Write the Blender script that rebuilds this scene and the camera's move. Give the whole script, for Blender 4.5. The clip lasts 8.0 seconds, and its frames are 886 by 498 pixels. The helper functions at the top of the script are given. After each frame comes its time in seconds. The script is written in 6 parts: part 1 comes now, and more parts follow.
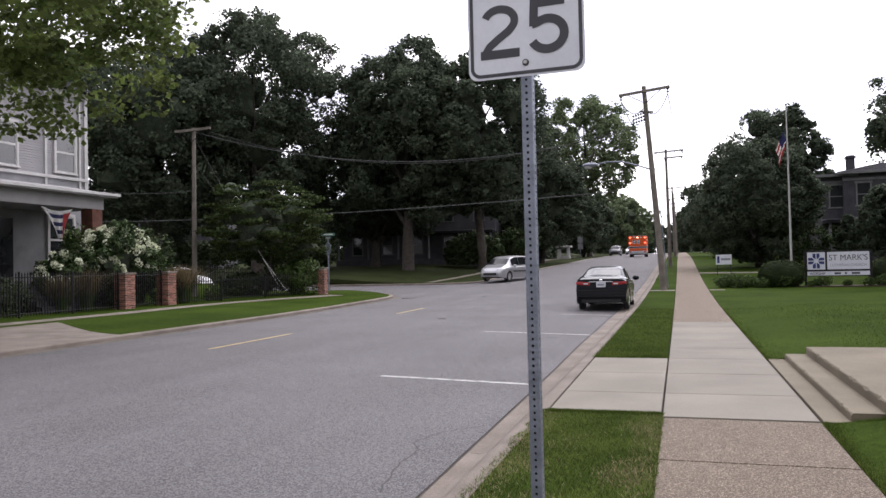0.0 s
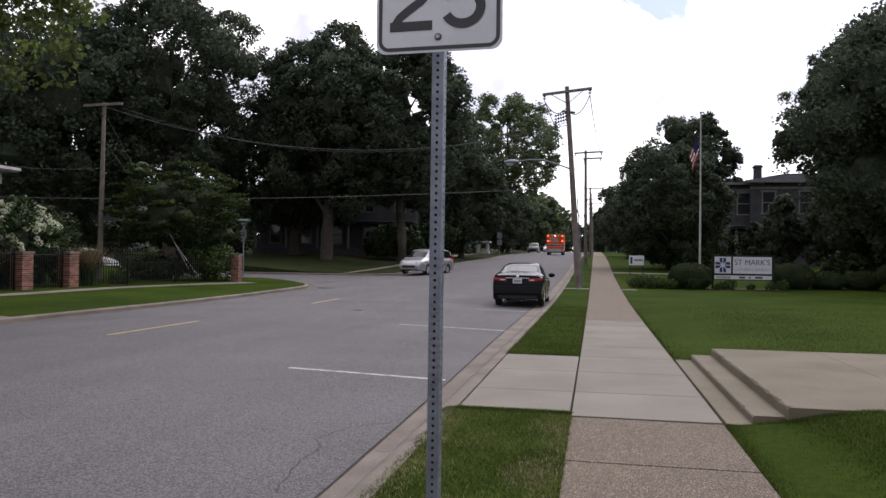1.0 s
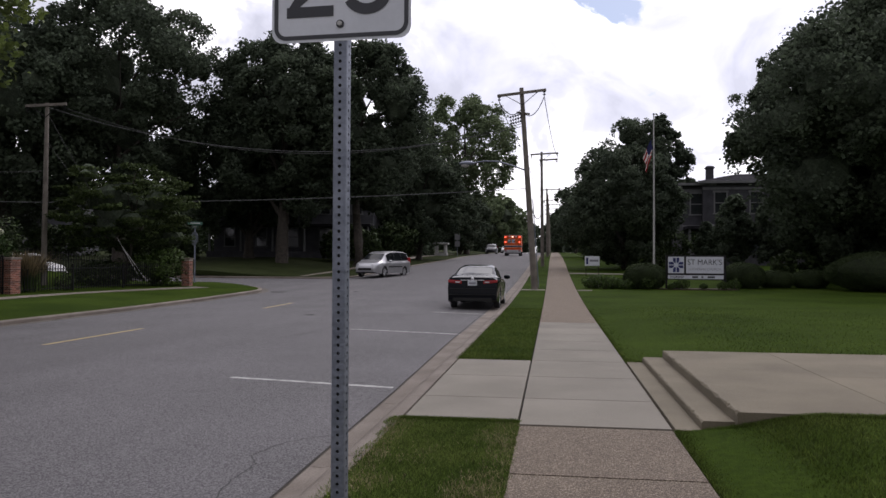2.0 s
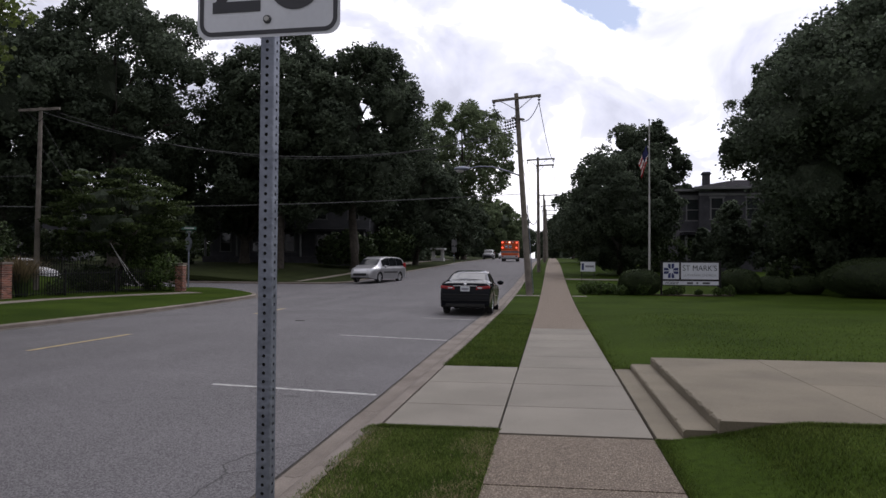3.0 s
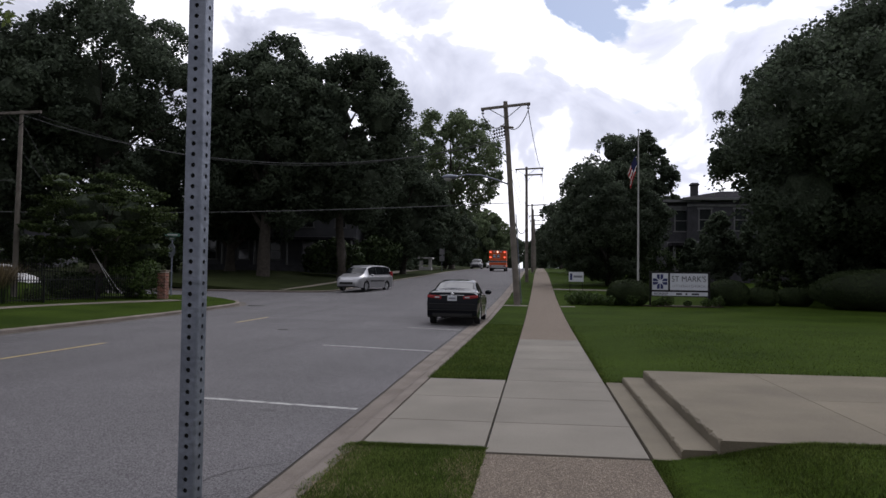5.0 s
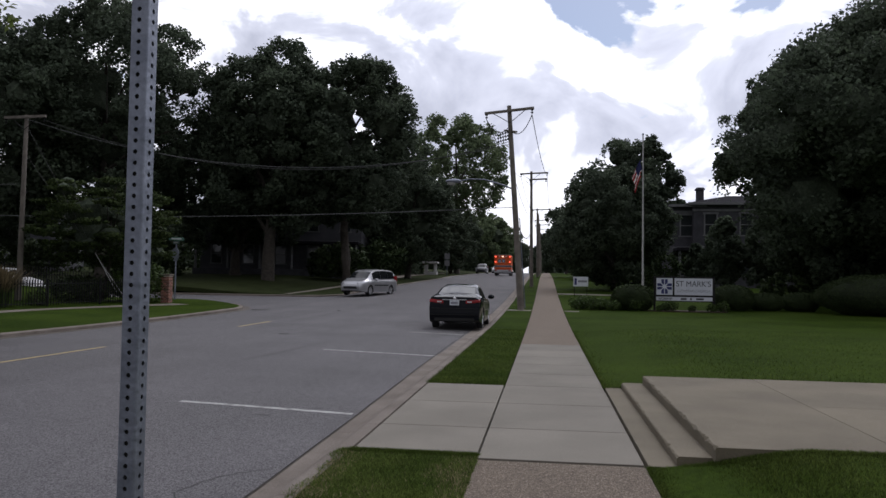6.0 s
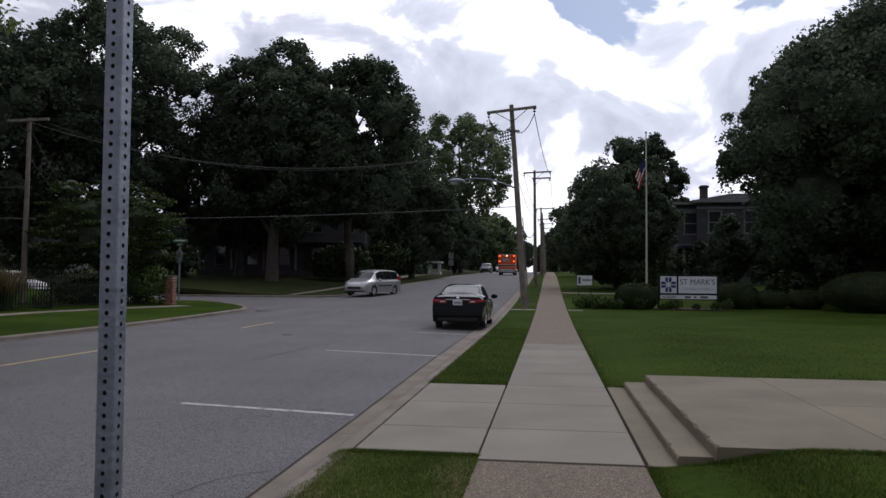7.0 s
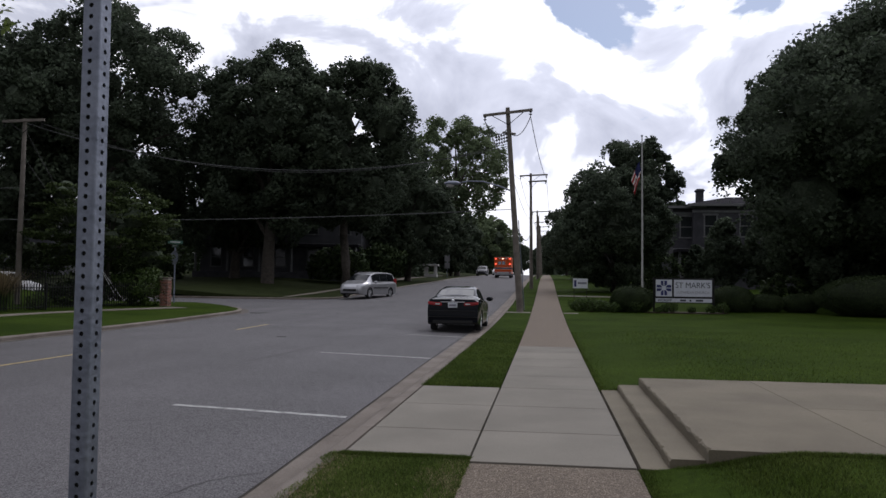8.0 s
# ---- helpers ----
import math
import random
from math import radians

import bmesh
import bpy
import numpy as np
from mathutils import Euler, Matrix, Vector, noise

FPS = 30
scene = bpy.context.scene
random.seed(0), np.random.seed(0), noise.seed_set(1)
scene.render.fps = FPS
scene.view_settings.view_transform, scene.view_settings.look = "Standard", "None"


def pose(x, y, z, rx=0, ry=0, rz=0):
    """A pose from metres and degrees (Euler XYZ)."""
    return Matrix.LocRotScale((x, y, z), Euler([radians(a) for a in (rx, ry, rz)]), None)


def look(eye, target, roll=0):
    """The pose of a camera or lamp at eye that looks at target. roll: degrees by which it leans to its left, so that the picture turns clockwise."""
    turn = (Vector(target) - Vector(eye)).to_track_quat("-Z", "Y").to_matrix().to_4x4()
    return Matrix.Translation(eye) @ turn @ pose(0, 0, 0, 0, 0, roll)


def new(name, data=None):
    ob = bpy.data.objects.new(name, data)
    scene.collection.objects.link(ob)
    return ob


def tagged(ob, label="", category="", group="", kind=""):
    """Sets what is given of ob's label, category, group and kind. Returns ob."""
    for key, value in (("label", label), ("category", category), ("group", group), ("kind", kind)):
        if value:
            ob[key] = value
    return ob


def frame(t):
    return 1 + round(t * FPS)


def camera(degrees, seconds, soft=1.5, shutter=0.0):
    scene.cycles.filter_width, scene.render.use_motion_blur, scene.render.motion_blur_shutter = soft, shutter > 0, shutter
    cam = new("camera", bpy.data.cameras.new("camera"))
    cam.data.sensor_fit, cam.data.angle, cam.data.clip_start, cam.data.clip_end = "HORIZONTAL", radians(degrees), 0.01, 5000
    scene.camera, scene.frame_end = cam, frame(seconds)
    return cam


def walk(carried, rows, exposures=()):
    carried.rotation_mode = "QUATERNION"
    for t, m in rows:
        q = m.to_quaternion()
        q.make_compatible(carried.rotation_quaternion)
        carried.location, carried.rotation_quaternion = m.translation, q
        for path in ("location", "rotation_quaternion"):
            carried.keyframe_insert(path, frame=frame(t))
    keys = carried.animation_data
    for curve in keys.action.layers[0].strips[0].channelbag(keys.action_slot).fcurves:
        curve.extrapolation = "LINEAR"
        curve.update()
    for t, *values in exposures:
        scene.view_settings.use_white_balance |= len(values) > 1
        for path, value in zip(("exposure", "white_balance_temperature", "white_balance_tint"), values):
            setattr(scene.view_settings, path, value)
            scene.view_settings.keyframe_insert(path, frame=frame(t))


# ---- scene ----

# the camera and its walk
cam = camera(59.4, 8.0)
PATH = [
    (0, (0.232, -0.073, 1.649), (-0.35, 1.839, 1.693), -1.3),
    (0.5, (0.25, -0.005, 1.652), (-0.208, 1.942, 1.68), -0.5),
    (1, (0.238, 0.191, 1.646), (-0.146, 2.153, 1.669), 0.8),
    (1.5, (0.268, 0.366, 1.671), (-0.021, 2.345, 1.695), 0.1),
    (3, (0.534, 0.634, 1.688), (0.258, 2.615, 1.73), 0.4),
    (3.5, (0.559, 0.677, 1.675), (0.29, 2.658, 1.724), 0.3),
    (4, (0.514, 0.823, 1.664), (0.258, 2.806, 1.714), 0.7),
    (4.5, (0.476, 0.999, 1.673), (0.234, 2.983, 1.73), 0.7),
    (6, (0.620, 1.195, 1.668), (0.359, 3.176, 1.746), 0.9),
    (6.5, (0.656, 1.216, 1.672), (0.388, 3.197, 1.75), 0.5),
    (7, (0.672, 1.226, 1.676), (0.400, 3.206, 1.753), 0.5),
    (7.5, (0.687, 1.253, 1.668), (0.414, 3.232, 1.75), 0.5),
    (8, (0.706, 1.249, 1.667), (0.443, 3.23, 1.751), 0.7),
]
walk(cam, [(t, look(eye, target, roll)) for t, eye, target, roll in PATH],
     exposures=[(0, 0.76, 6350, 18), (0.5, 0.50, 6350, 18), (1.0, 0.22, 6350, 18), (1.5, -0.02, 6350, 18), (3.0, -0.20, 6250, 17), (4.5, -0.30, 6200, 16), (6.0, -0.42, 6100, 15), (8.0, -0.48, 6100, 15)])

# ---- sky and sun: bright broken cloud, the sun veiled ahead and to the right ----
SUN_EL, SUN_AZ = radians(46), radians(14)
world = bpy.data.worlds.new("sky")
scene.world = world
world.use_nodes = True
wn, wl = world.node_tree.nodes, world.node_tree.links
wn.clear()


def wnode(kind, **values):
    n = wn.new(kind)
    for key, value in values.items():
        n.inputs[key].default_value = value
    return n


def wmath(op, a, b):
    n = wn.new("ShaderNodeMath")
    n.operation = op
    for i, v in enumerate((a, b)):
        if isinstance(v, (int, float)):
            n.inputs[i].default_value = v
        else:
            wl.new(v, n.inputs[i])
    return n.outputs[0]


def wramp(fac, stops):
    n = wn.new("ShaderNodeValToRGB")
    while len(n.color_ramp.elements) < len(stops):
        n.color_ramp.elements.new(0.5)
    for e, (p, c) in zip(n.color_ramp.elements, stops):
        e.position, e.color = p, (*c, 1)
    wl.new(fac, n.inputs[0])
    return n.outputs[0]


tc = wn.new("ShaderNodeTexCoord")
tall = wn.new("ShaderNodeVectorMath")
tall.operation = "MULTIPLY"
wl.new(tc.outputs["Generated"], tall.inputs[0])
tall.inputs[1].default_value = (1.0, 1.0, 1.45)


def towards(azimuth, elevation):
    a, e = radians(azimuth), radians(elevation)
    return (math.sin(a) * math.cos(e), math.cos(a) * math.cos(e), math.sin(e))


def around(azimuth, elevation, width):
    """1 in a direction of the sky, falling to 0 at so many degrees from it."""
    n = wn.new("ShaderNodeVectorMath")
    n.operation = "DOT_PRODUCT"
    wl.new(tc.outputs["Generated"], n.inputs[0])
    n.inputs[1].default_value = towards(azimuth, elevation)
    edge = math.cos(radians(width))
    return wmath("MAXIMUM", wmath("DIVIDE", wmath("SUBTRACT", n.outputs["Value"], edge), 1 - edge), 0.0)


cover = wnode("ShaderNodeTexNoise", Scale=5.5, Detail=9.0, Roughness=0.55, Distortion=0.35)
wl.new(tall.outputs[0], cover.inputs["Vector"])
shade = wnode("ShaderNodeTexNoise", Scale=6.5, Detail=9.0, Roughness=0.55, Distortion=0.5)
wl.new(tall.outputs[0], shade.inputs["Vector"])
# gaps of blue between the clouds, and the heavier grey undersides
holes = wmath("ADD", wmath("MULTIPLY", around(4.6, 21.2, 6.0), 0.32), wmath("ADD", wmath("MULTIPLY", around(13.5, 19.5, 5.0), 0.22), wmath("MULTIPLY", around(-8, 26, 7), 0.22)))
heavy = wmath("ADD", wmath("MULTIPLY", around(-6.0, 14.0, 8), 0.13), wmath("ADD", wmath("MULTIPLY", around(9, 11.5, 7), 0.15), wmath("MULTIPLY", around(-22, 17, 8), 0.04)))
density = wramp(wmath("SUBTRACT", wmath("ADD", cover.outputs["Fac"], 0.13), holes), [(0.40, (0, 0, 0)), (0.44, (1, 1, 1))])
cloud = wramp(wmath("SUBTRACT", shade.outputs["Fac"], heavy), [(0.30, (0.44, 0.455, 0.51)), (0.42, (0.58, 0.595, 0.65)), (0.455, (0.82, 0.83, 0.86)), (0.49, (1.0, 1.0, 1.0))])
# clouds are brightest round the veiled sun and duller away from it
aim = wn.new("ShaderNodeVectorMath")
aim.operation = "DOT_PRODUCT"
wl.new(tc.outputs["Generated"], aim.inputs[0])
aim.inputs[1].default_value = (math.sin(SUN_AZ) * math.cos(SUN_EL), math.cos(SUN_AZ) * math.cos(SUN_EL), math.sin(SUN_EL))
glare = wmath("ADD", wmath("MULTIPLY", wmath("POWER", wmath("MAXIMUM", aim.outputs["Value"], 0.0), 1.6), 1.75), 0.60)
lit = wn.new("ShaderNodeVectorMath")
lit.operation = "SCALE"
wl.new(cloud, lit.inputs[0])
wl.new(glare, lit.inputs["Scale"])
cloud = lit.outputs[0]
sky = wn.new("ShaderNodeTexSky")
sky.sky_type, sky.sun_disc, sky.sun_elevation, sky.sun_rotation = "NISHITA", False, SUN_EL, SUN_AZ
skyback = wnode("ShaderNodeMixRGB", Fac=1.0)
skyback.blend_type = "MULTIPLY"
wl.new(sky.outputs[0], skyback.inputs[1])
skyback.inputs[2].default_value = (0.11, 0.11, 0.11, 1)
both = wn.new("ShaderNodeMixRGB")
wl.new(density, both.inputs[0])
wl.new(skyback.outputs[0], both.inputs[1])
wl.new(cloud, both.inputs[2])
back = wnode("ShaderNodeBackground", Strength=1.0)
wl.new(both.outputs[0], back.inputs[0])
wl.new(back.outputs[0], wn.new("ShaderNodeOutputWorld").inputs[0])

sun = new("sun", bpy.data.lights.new("sun", "SUN"))
sun.data.energy, sun.data.angle, sun.data.color = 0.55, radians(14), (1.0, 0.95, 0.88)
sun.matrix_world = look((math.sin(SUN_AZ) * math.cos(SUN_EL) * 90, math.cos(SUN_AZ) * math.cos(SUN_EL) * 90, math.sin(SUN_EL) * 90), (0, 0, 0))


# ---- materials ----
def mat(name, dark, light, scale=3.0, rough=0.8, fine=0.0, fine_scale=120.0, bump=0.0, bump_scale=80.0, metal=0.0, island=0.0, each=0.0, speckle=None, spec=0.5, through_light=0.0, coat=0.0, streak=0.0):
    """A surface between two colours at a large scale, with fine grain, relief, and shifts from piece to piece."""
    m = bpy.data.materials.new(name)
    m.use_nodes = True
    n, l = m.node_tree.nodes, m.node_tree.links
    b = n["Principled BSDF"]
    b.inputs["Roughness"].default_value, b.inputs["Metallic"].default_value = rough, metal
    b.inputs["Specular IOR Level"].default_value = spec
    b.inputs["Coat Weight"].default_value = coat
    co = n.new("ShaderNodeTexCoord").outputs["Object"]

    def tex(s, detail=5.0):
        t = n.new("ShaderNodeTexNoise")
        t.inputs["Scale"].default_value, t.inputs["Detail"].default_value = s, detail
        l.new(co, t.inputs["Vector"])
        return t.outputs["Fac"]

    ramp = n.new("ShaderNodeValToRGB")
    ramp.color_ramp.elements[0].position, ramp.color_ramp.elements[1].position = 0.33, 0.67
    ramp.color_ramp.elements[0].color, ramp.color_ramp.elements[1].color = (*dark, 1), (*light, 1)
    l.new(tex(scale), ramp.inputs[0])
    colour = ramp.outputs[0]

    def times(colour, fac, low, high):
        r = n.new("ShaderNodeMapRange")
        r.inputs[1].default_value, r.inputs[2].default_value = 0.25, 0.75
        r.inputs[3].default_value, r.inputs[4].default_value = low, high
        l.new(fac, r.inputs[0])
        mul = n.new("ShaderNodeVectorMath")
        mul.operation = "SCALE"
        l.new(colour, mul.inputs[0])
        l.new(r.outputs[0], mul.inputs["Scale"])
        return mul.outputs[0]

    if fine:
        colour = times(colour, tex(fine_scale, 3.0), 1 - fine, 1 + fine)
    if streak:
        # long wear marks along the way of the traffic
        mp = n.new("ShaderNodeMapping")
        mp.inputs["Scale"].default_value = (0.9, 0.045, 1.0)
        l.new(co, mp.inputs[0])
        t = n.new("ShaderNodeTexNoise")
        t.inputs["Scale"].default_value, t.inputs["Detail"].default_value = 1.0, 4.0
        l.new(mp.outputs[0], t.inputs["Vector"])
        colour = times(colour, t.outputs["Fac"], 1 - streak, 1 + streak)
    if island:
        colour = times(colour, n.new("ShaderNodeNewGeometry").outputs["Random Per Island"], 1 - island, 1 + island)
    if each:
        colour = times(colour, n.new("ShaderNodeObjectInfo").outputs["Random"], 1 - each, 1 + each)
    if speckle:
        v = n.new("ShaderNodeTexVoronoi")
        v.inputs["Scale"].default_value = speckle[0]
        l.new(co, v.inputs["Vector"])
        sr = n.new("ShaderNodeValToRGB")
        start = speckle[4] if len(speckle) > 4 else 0.3
        sr.color_ramp.elements[0].position, sr.color_ramp.elements[1].position = start, start + (0.4 if start < 0.5 else 0.12)
        sr.color_ramp.elements[0].color, sr.color_ramp.elements[1].color = (*speckle[1], 1), (*speckle[2], 1)
        l.new(v.outputs["Color"], sr.inputs[0])
        mx = n.new("ShaderNodeMixRGB")
        mx.inputs[0].default_value = speckle[3]
        l.new(colour, mx.inputs[1])
        l.new(sr.outputs[0], mx.inputs[2])
        colour = mx.outputs[0]
    l.new(colour, b.inputs["Base Color"])
    if bump:
        bp = n.new("ShaderNodeBump")
        bp.inputs["Strength"].default_value, bp.inputs["Distance"].default_value = bump, 0.02
        l.new(tex(bump_scale, 4.0), bp.inputs["Height"])
        l.new(bp.outputs[0], b.inputs["Normal"])
    if through_light:
        tr = n.new("ShaderNodeBsdfTranslucent")
        l.new(colour, tr.inputs[0])
        mixer = n.new("ShaderNodeMixShader")
        mixer.inputs[0].default_value = through_light
        l.new(b.outputs[0], mixer.inputs[1])
        l.new(tr.outputs[0], mixer.inputs[2])
        l.new(mixer.outputs[0], n["Material Output"].inputs[0])
    return m


def glow(name, colour, strength):
    m = mat(name, colour, colour, rough=0.4)
    b = m.node_tree.nodes["Principled BSDF"]
    b.inputs["Emission Color"].default_value, b.inputs["Emission Strength"].default_value = (*colour, 1), strength
    return m


M_GROUND = mat("ground grass", (0.03, 0.045, 0.01), (0.045, 0.065, 0.015), 0.25, 0.95, 0.3, 9, 0.5, 30)
M_LAWN = mat("mown lawn", (0.021, 0.038, 0.004), (0.037, 0.060, 0.007), 0.35, 0.95, 0.35, 14, 0.6, 60, spec=0.03)
# duller, darker lawn colour that holds the shade of the corner trees
M_LAWN_SHADE = mat("lawn darkened for tree shade", (0.022, 0.028, 0.011), (0.034, 0.042, 0.016), 0.8, 0.95, 0.35, 12, 0.6, 50, spec=0.03)
M_BLADE = mat("grass blades", (0.046, 0.074, 0.012), (0.090, 0.120, 0.026), 1.3, 0.75, island=0.5, through_light=0.3, spec=0.12)
M_BLADE_VERGE = mat("verge grass blades", (0.066, 0.102, 0.020), (0.124, 0.162, 0.040), 1.3, 0.75, island=0.5, through_light=0.3, spec=0.12)
M_STRAW = mat("dry grass", (0.26, 0.21, 0.12), (0.38, 0.31, 0.19), 4, 0.8, island=0.35, through_light=0.2)
M_ASPHALT = mat("worn grey asphalt", (0.060, 0.055, 0.061), (0.096, 0.088, 0.097), 0.30, 0.88, 0.14, 60, 0.6, 120, speckle=(92, (0.014, 0.014, 0.015), (0.30, 0.29, 0.29), 0.36), streak=0.22)
M_TAR = mat("crack sealing tar", (0.012, 0.012, 0.012), (0.026, 0.025, 0.025), 3, 0.7)
M_SPOT = mat("oil-stained asphalt", (0.022, 0.021, 0.022), (0.05, 0.048, 0.05), 30, 0.7, 0.3, 90)
M_WHITE_LINE = mat("worn white road paint", (0.17, 0.168, 0.165), (0.46, 0.46, 0.445), 9, 0.7, 0.25, 60)
M_YELLOW_LINE = mat("worn yellow road paint", (0.28, 0.215, 0.09), (0.44, 0.34, 0.14), 6, 0.7, 0.25, 50)
M_CONCRETE = mat("light broom-finished concrete", (0.156, 0.140, 0.115), (0.198, 0.179, 0.149), 0.8, 0.9, 0.09, 45, 0.3, 150, each=0.06)
M_KERB = mat("weathered kerb concrete", (0.140, 0.115, 0.096), (0.212, 0.180, 0.153), 1.3, 0.92, 0.22, 60, 0.5, 120, each=0.07)
M_GUTTER = mat("stained gutter concrete", (0.070, 0.058, 0.050), (0.125, 0.108, 0.092), 1.4, 0.92, 0.25, 30, 0.5, 100, each=0.08)
M_AGGREGATE = mat("exposed aggregate concrete", (0.138, 0.104, 0.077), (0.180, 0.139, 0.104), 1.2, 0.92, 0.18, 60, 0.9, 130, each=0.05, speckle=(110, (0.102, 0.077, 0.057), (0.45, 0.375, 0.29), 0.55, 0.62))
M_STEP = mat("old step concrete", (0.126, 0.106, 0.074), (0.172, 0.146, 0.103), 1.0, 0.92, 0.14, 50, 0.4, 110, each=0.04)
M_SOIL = mat("dark soil and mulch", (0.035, 0.025, 0.018), (0.07, 0.05, 0.035), 5, 0.95, 0.3, 60, 0.8, 60)
M_JOINT = mat("dark joint", (0.02, 0.017, 0.014), (0.035, 0.03, 0.025), 4, 0.95)
M_LEAF_DARK = mat("dark maple leaves", (0.064, 0.083, 0.057), (0.102, 0.130, 0.083), 0.4, 0.7, island=0.35, through_light=0.34, spec=0.15)
M_LEAF_MID = mat("sycamore leaves", (0.125, 0.165, 0.088), (0.185, 0.23, 0.125), 0.4, 0.7, island=0.3, through_light=0.42, spec=0.15)
M_LEAF_DOGWOOD = mat("dogwood leaves", (0.036, 0.054, 0.018), (0.062, 0.086, 0.028), 0.7, 0.7, island=0.35, through_light=0.2, spec=0.12)
M_LEAF_LIME = mat("fresh maple leaves", (0.092, 0.132, 0.036), (0.160, 0.205, 0.060), 0.4, 0.5, island=0.35, through_light=0.48, spec=0.3)
M_LEAF_HEDGE = mat("clipped yew leaves", (0.038, 0.055, 0.024), (0.060, 0.082, 0.034), 1.2, 0.7, island=0.25, through_light=0.1, spec=0.1)
# near-black colour of solid cores, for the shade deep in hedges and bushes
M_INNER_SHADE = mat("painted shade inside foliage", (0.012, 0.018, 0.008), (0.02, 0.028, 0.012), 3, 0.9, 0.3, 20)
M_CROWN_CORE = mat("shaded twigs and leaves", (0.045, 0.056, 0.040), (0.072, 0.088, 0.060), 1.6, 0.9, 0.4, 9, 0.8, 6, spec=0.05)
M_BARK = mat("grey brown bark", (0.038, 0.032, 0.027), (0.075, 0.063, 0.052), 4, 0.95, 0.3, 25, 0.8, 30)
M_POLE = mat("weathered pole wood", (0.13, 0.113, 0.098), (0.21, 0.185, 0.162), 2.5, 0.9, 0.2, 40, 0.5, 60)
M_WIRE = mat("black cable", (0.02, 0.02, 0.02), (0.035, 0.035, 0.035), 3, 0.6)
M_WIRE_BARE = mat("dull aluminium cable", (0.08, 0.08, 0.085), (0.12, 0.12, 0.125), 3, 0.7)
M_GALV = mat("galvanised steel", (0.172, 0.188, 0.232), (0.245, 0.264, 0.318), 14, 0.5, 0.12, 90, 0.15, 60, metal=0.75)
M_PLUME = mat("tawny grass plumes", (0.11, 0.085, 0.045), (0.18, 0.14, 0.08), 4, 0.8, island=0.35, through_light=0.2)
# near-black colour for the shade behind the post's holes
M_POST_SHADE = mat("painted shade in the post", (0.01, 0.01, 0.01), (0.015, 0.015, 0.015), 3, 0.9)
M_SIGN_WHITE = mat("reflective white sheeting", (0.62, 0.635, 0.70), (0.70, 0.715, 0.78), 6, 0.45, 0.03, 60)
M_SIGN_BLACK = mat("black sign print", (0.035, 0.036, 0.045), (0.05, 0.051, 0.062), 5, 0.5)
M_BRICK = mat("red brick", (0.155, 0.060, 0.042), (0.255, 0.102, 0.072), 5, 0.9, 0.2, 40, 0.5, 50, each=0.45)
M_MORTAR = mat("mortar", (0.40, 0.36, 0.32), (0.50, 0.46, 0.41), 6, 0.95, 0.15, 60)
M_IRON = mat("black painted iron", (0.008, 0.008, 0.009), (0.015, 0.015, 0.016), 5, 0.6, spec=0.2)
M_SIDING = mat("pale grey painted siding", (0.26, 0.25, 0.26), (0.31, 0.30, 0.31), 1.5, 0.75, 0.05, 30, each=0.03)
M_SIDING_DARK = mat("slate grey painted boards", (0.20, 0.20, 0.21), (0.26, 0.26, 0.27), 1.5, 0.75, 0.06, 30)
M_TRIM = mat("off-white painted trim", (0.42, 0.41, 0.41), (0.50, 0.49, 0.485), 2, 0.65, 0.04, 30)
M_TRIM_GREY = mat("dull grey painted trim", (0.13, 0.13, 0.138), (0.19, 0.189, 0.195), 2, 0.75, 0.06, 30)
M_ROOF = mat("dark roof shingles", (0.018, 0.017, 0.021), (0.034, 0.032, 0.037), 2, 0.95, 0.3, 18, 0.6, 30, spec=0.02)
M_GLASS = mat("dark window glass", (0.02, 0.022, 0.025), (0.035, 0.038, 0.042), 1, 0.08, spec=0.8)
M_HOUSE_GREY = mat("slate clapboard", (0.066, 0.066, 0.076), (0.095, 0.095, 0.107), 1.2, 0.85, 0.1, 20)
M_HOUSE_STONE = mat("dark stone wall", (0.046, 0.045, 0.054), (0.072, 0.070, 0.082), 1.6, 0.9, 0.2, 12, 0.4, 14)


# ---- helpers for building ----
RISE_Y = (-60, 25, 31, 38, 45, 52, 75, 98, 135, 180, 260, 420)
RISE_Z = (0, 0, 0.04, 0.15, 0.31, 0.5, 1.30, 2.05, 2.75, 3.45, 4.2, 4.4)


def gz(y):
    """The height of the street's ground, which climbs gently ahead."""
    return float(np.interp(y, RISE_Y, RISE_Z))


def smooth(a, b, v):
    s = min(1.0, max(0.0, (v - a) / (b - a)))
    return s * s * (3 - 2 * s)


def lawn_z(x, y):
    """The church lawn swells a little away from the walk."""
    swell = 0.205 * smooth(1.62, 3.0, x) if y < 8.5 else 0.2 * smooth(1.6, 4.2, x) * (1 - smooth(20, 38, y))
    return gz(y) + swell + 0.35 * smooth(17, 40, x)


def left_z(x, y):
    return gz(y) + 0.12 * smooth(-15, -19, x) + 0.6 * smooth(-23, -30, x)


def thing(name, at=(0, 0, 0), label="", category="", group="", kind="", turn=0.0):
    ob = new(name)
    ob.empty_display_size = 0.1
    ob.matrix_world = pose(*at, 0, 0, turn)
    return tagged(ob, label, category, group, kind)


def mesh_of(name, bm, material, smooth_shade=False):
    me = bpy.data.meshes.new(name)
    bmesh.ops.recalc_face_normals(bm, faces=bm.faces)
    bm.to_mesh(me)
    bm.free()
    for m in material if isinstance(material, (list, tuple)) else [material]:
        me.materials.append(m)
    if smooth_shade:
        me.shade_smooth()
        me.set_sharp_from_angle(angle=radians(40))
    return me


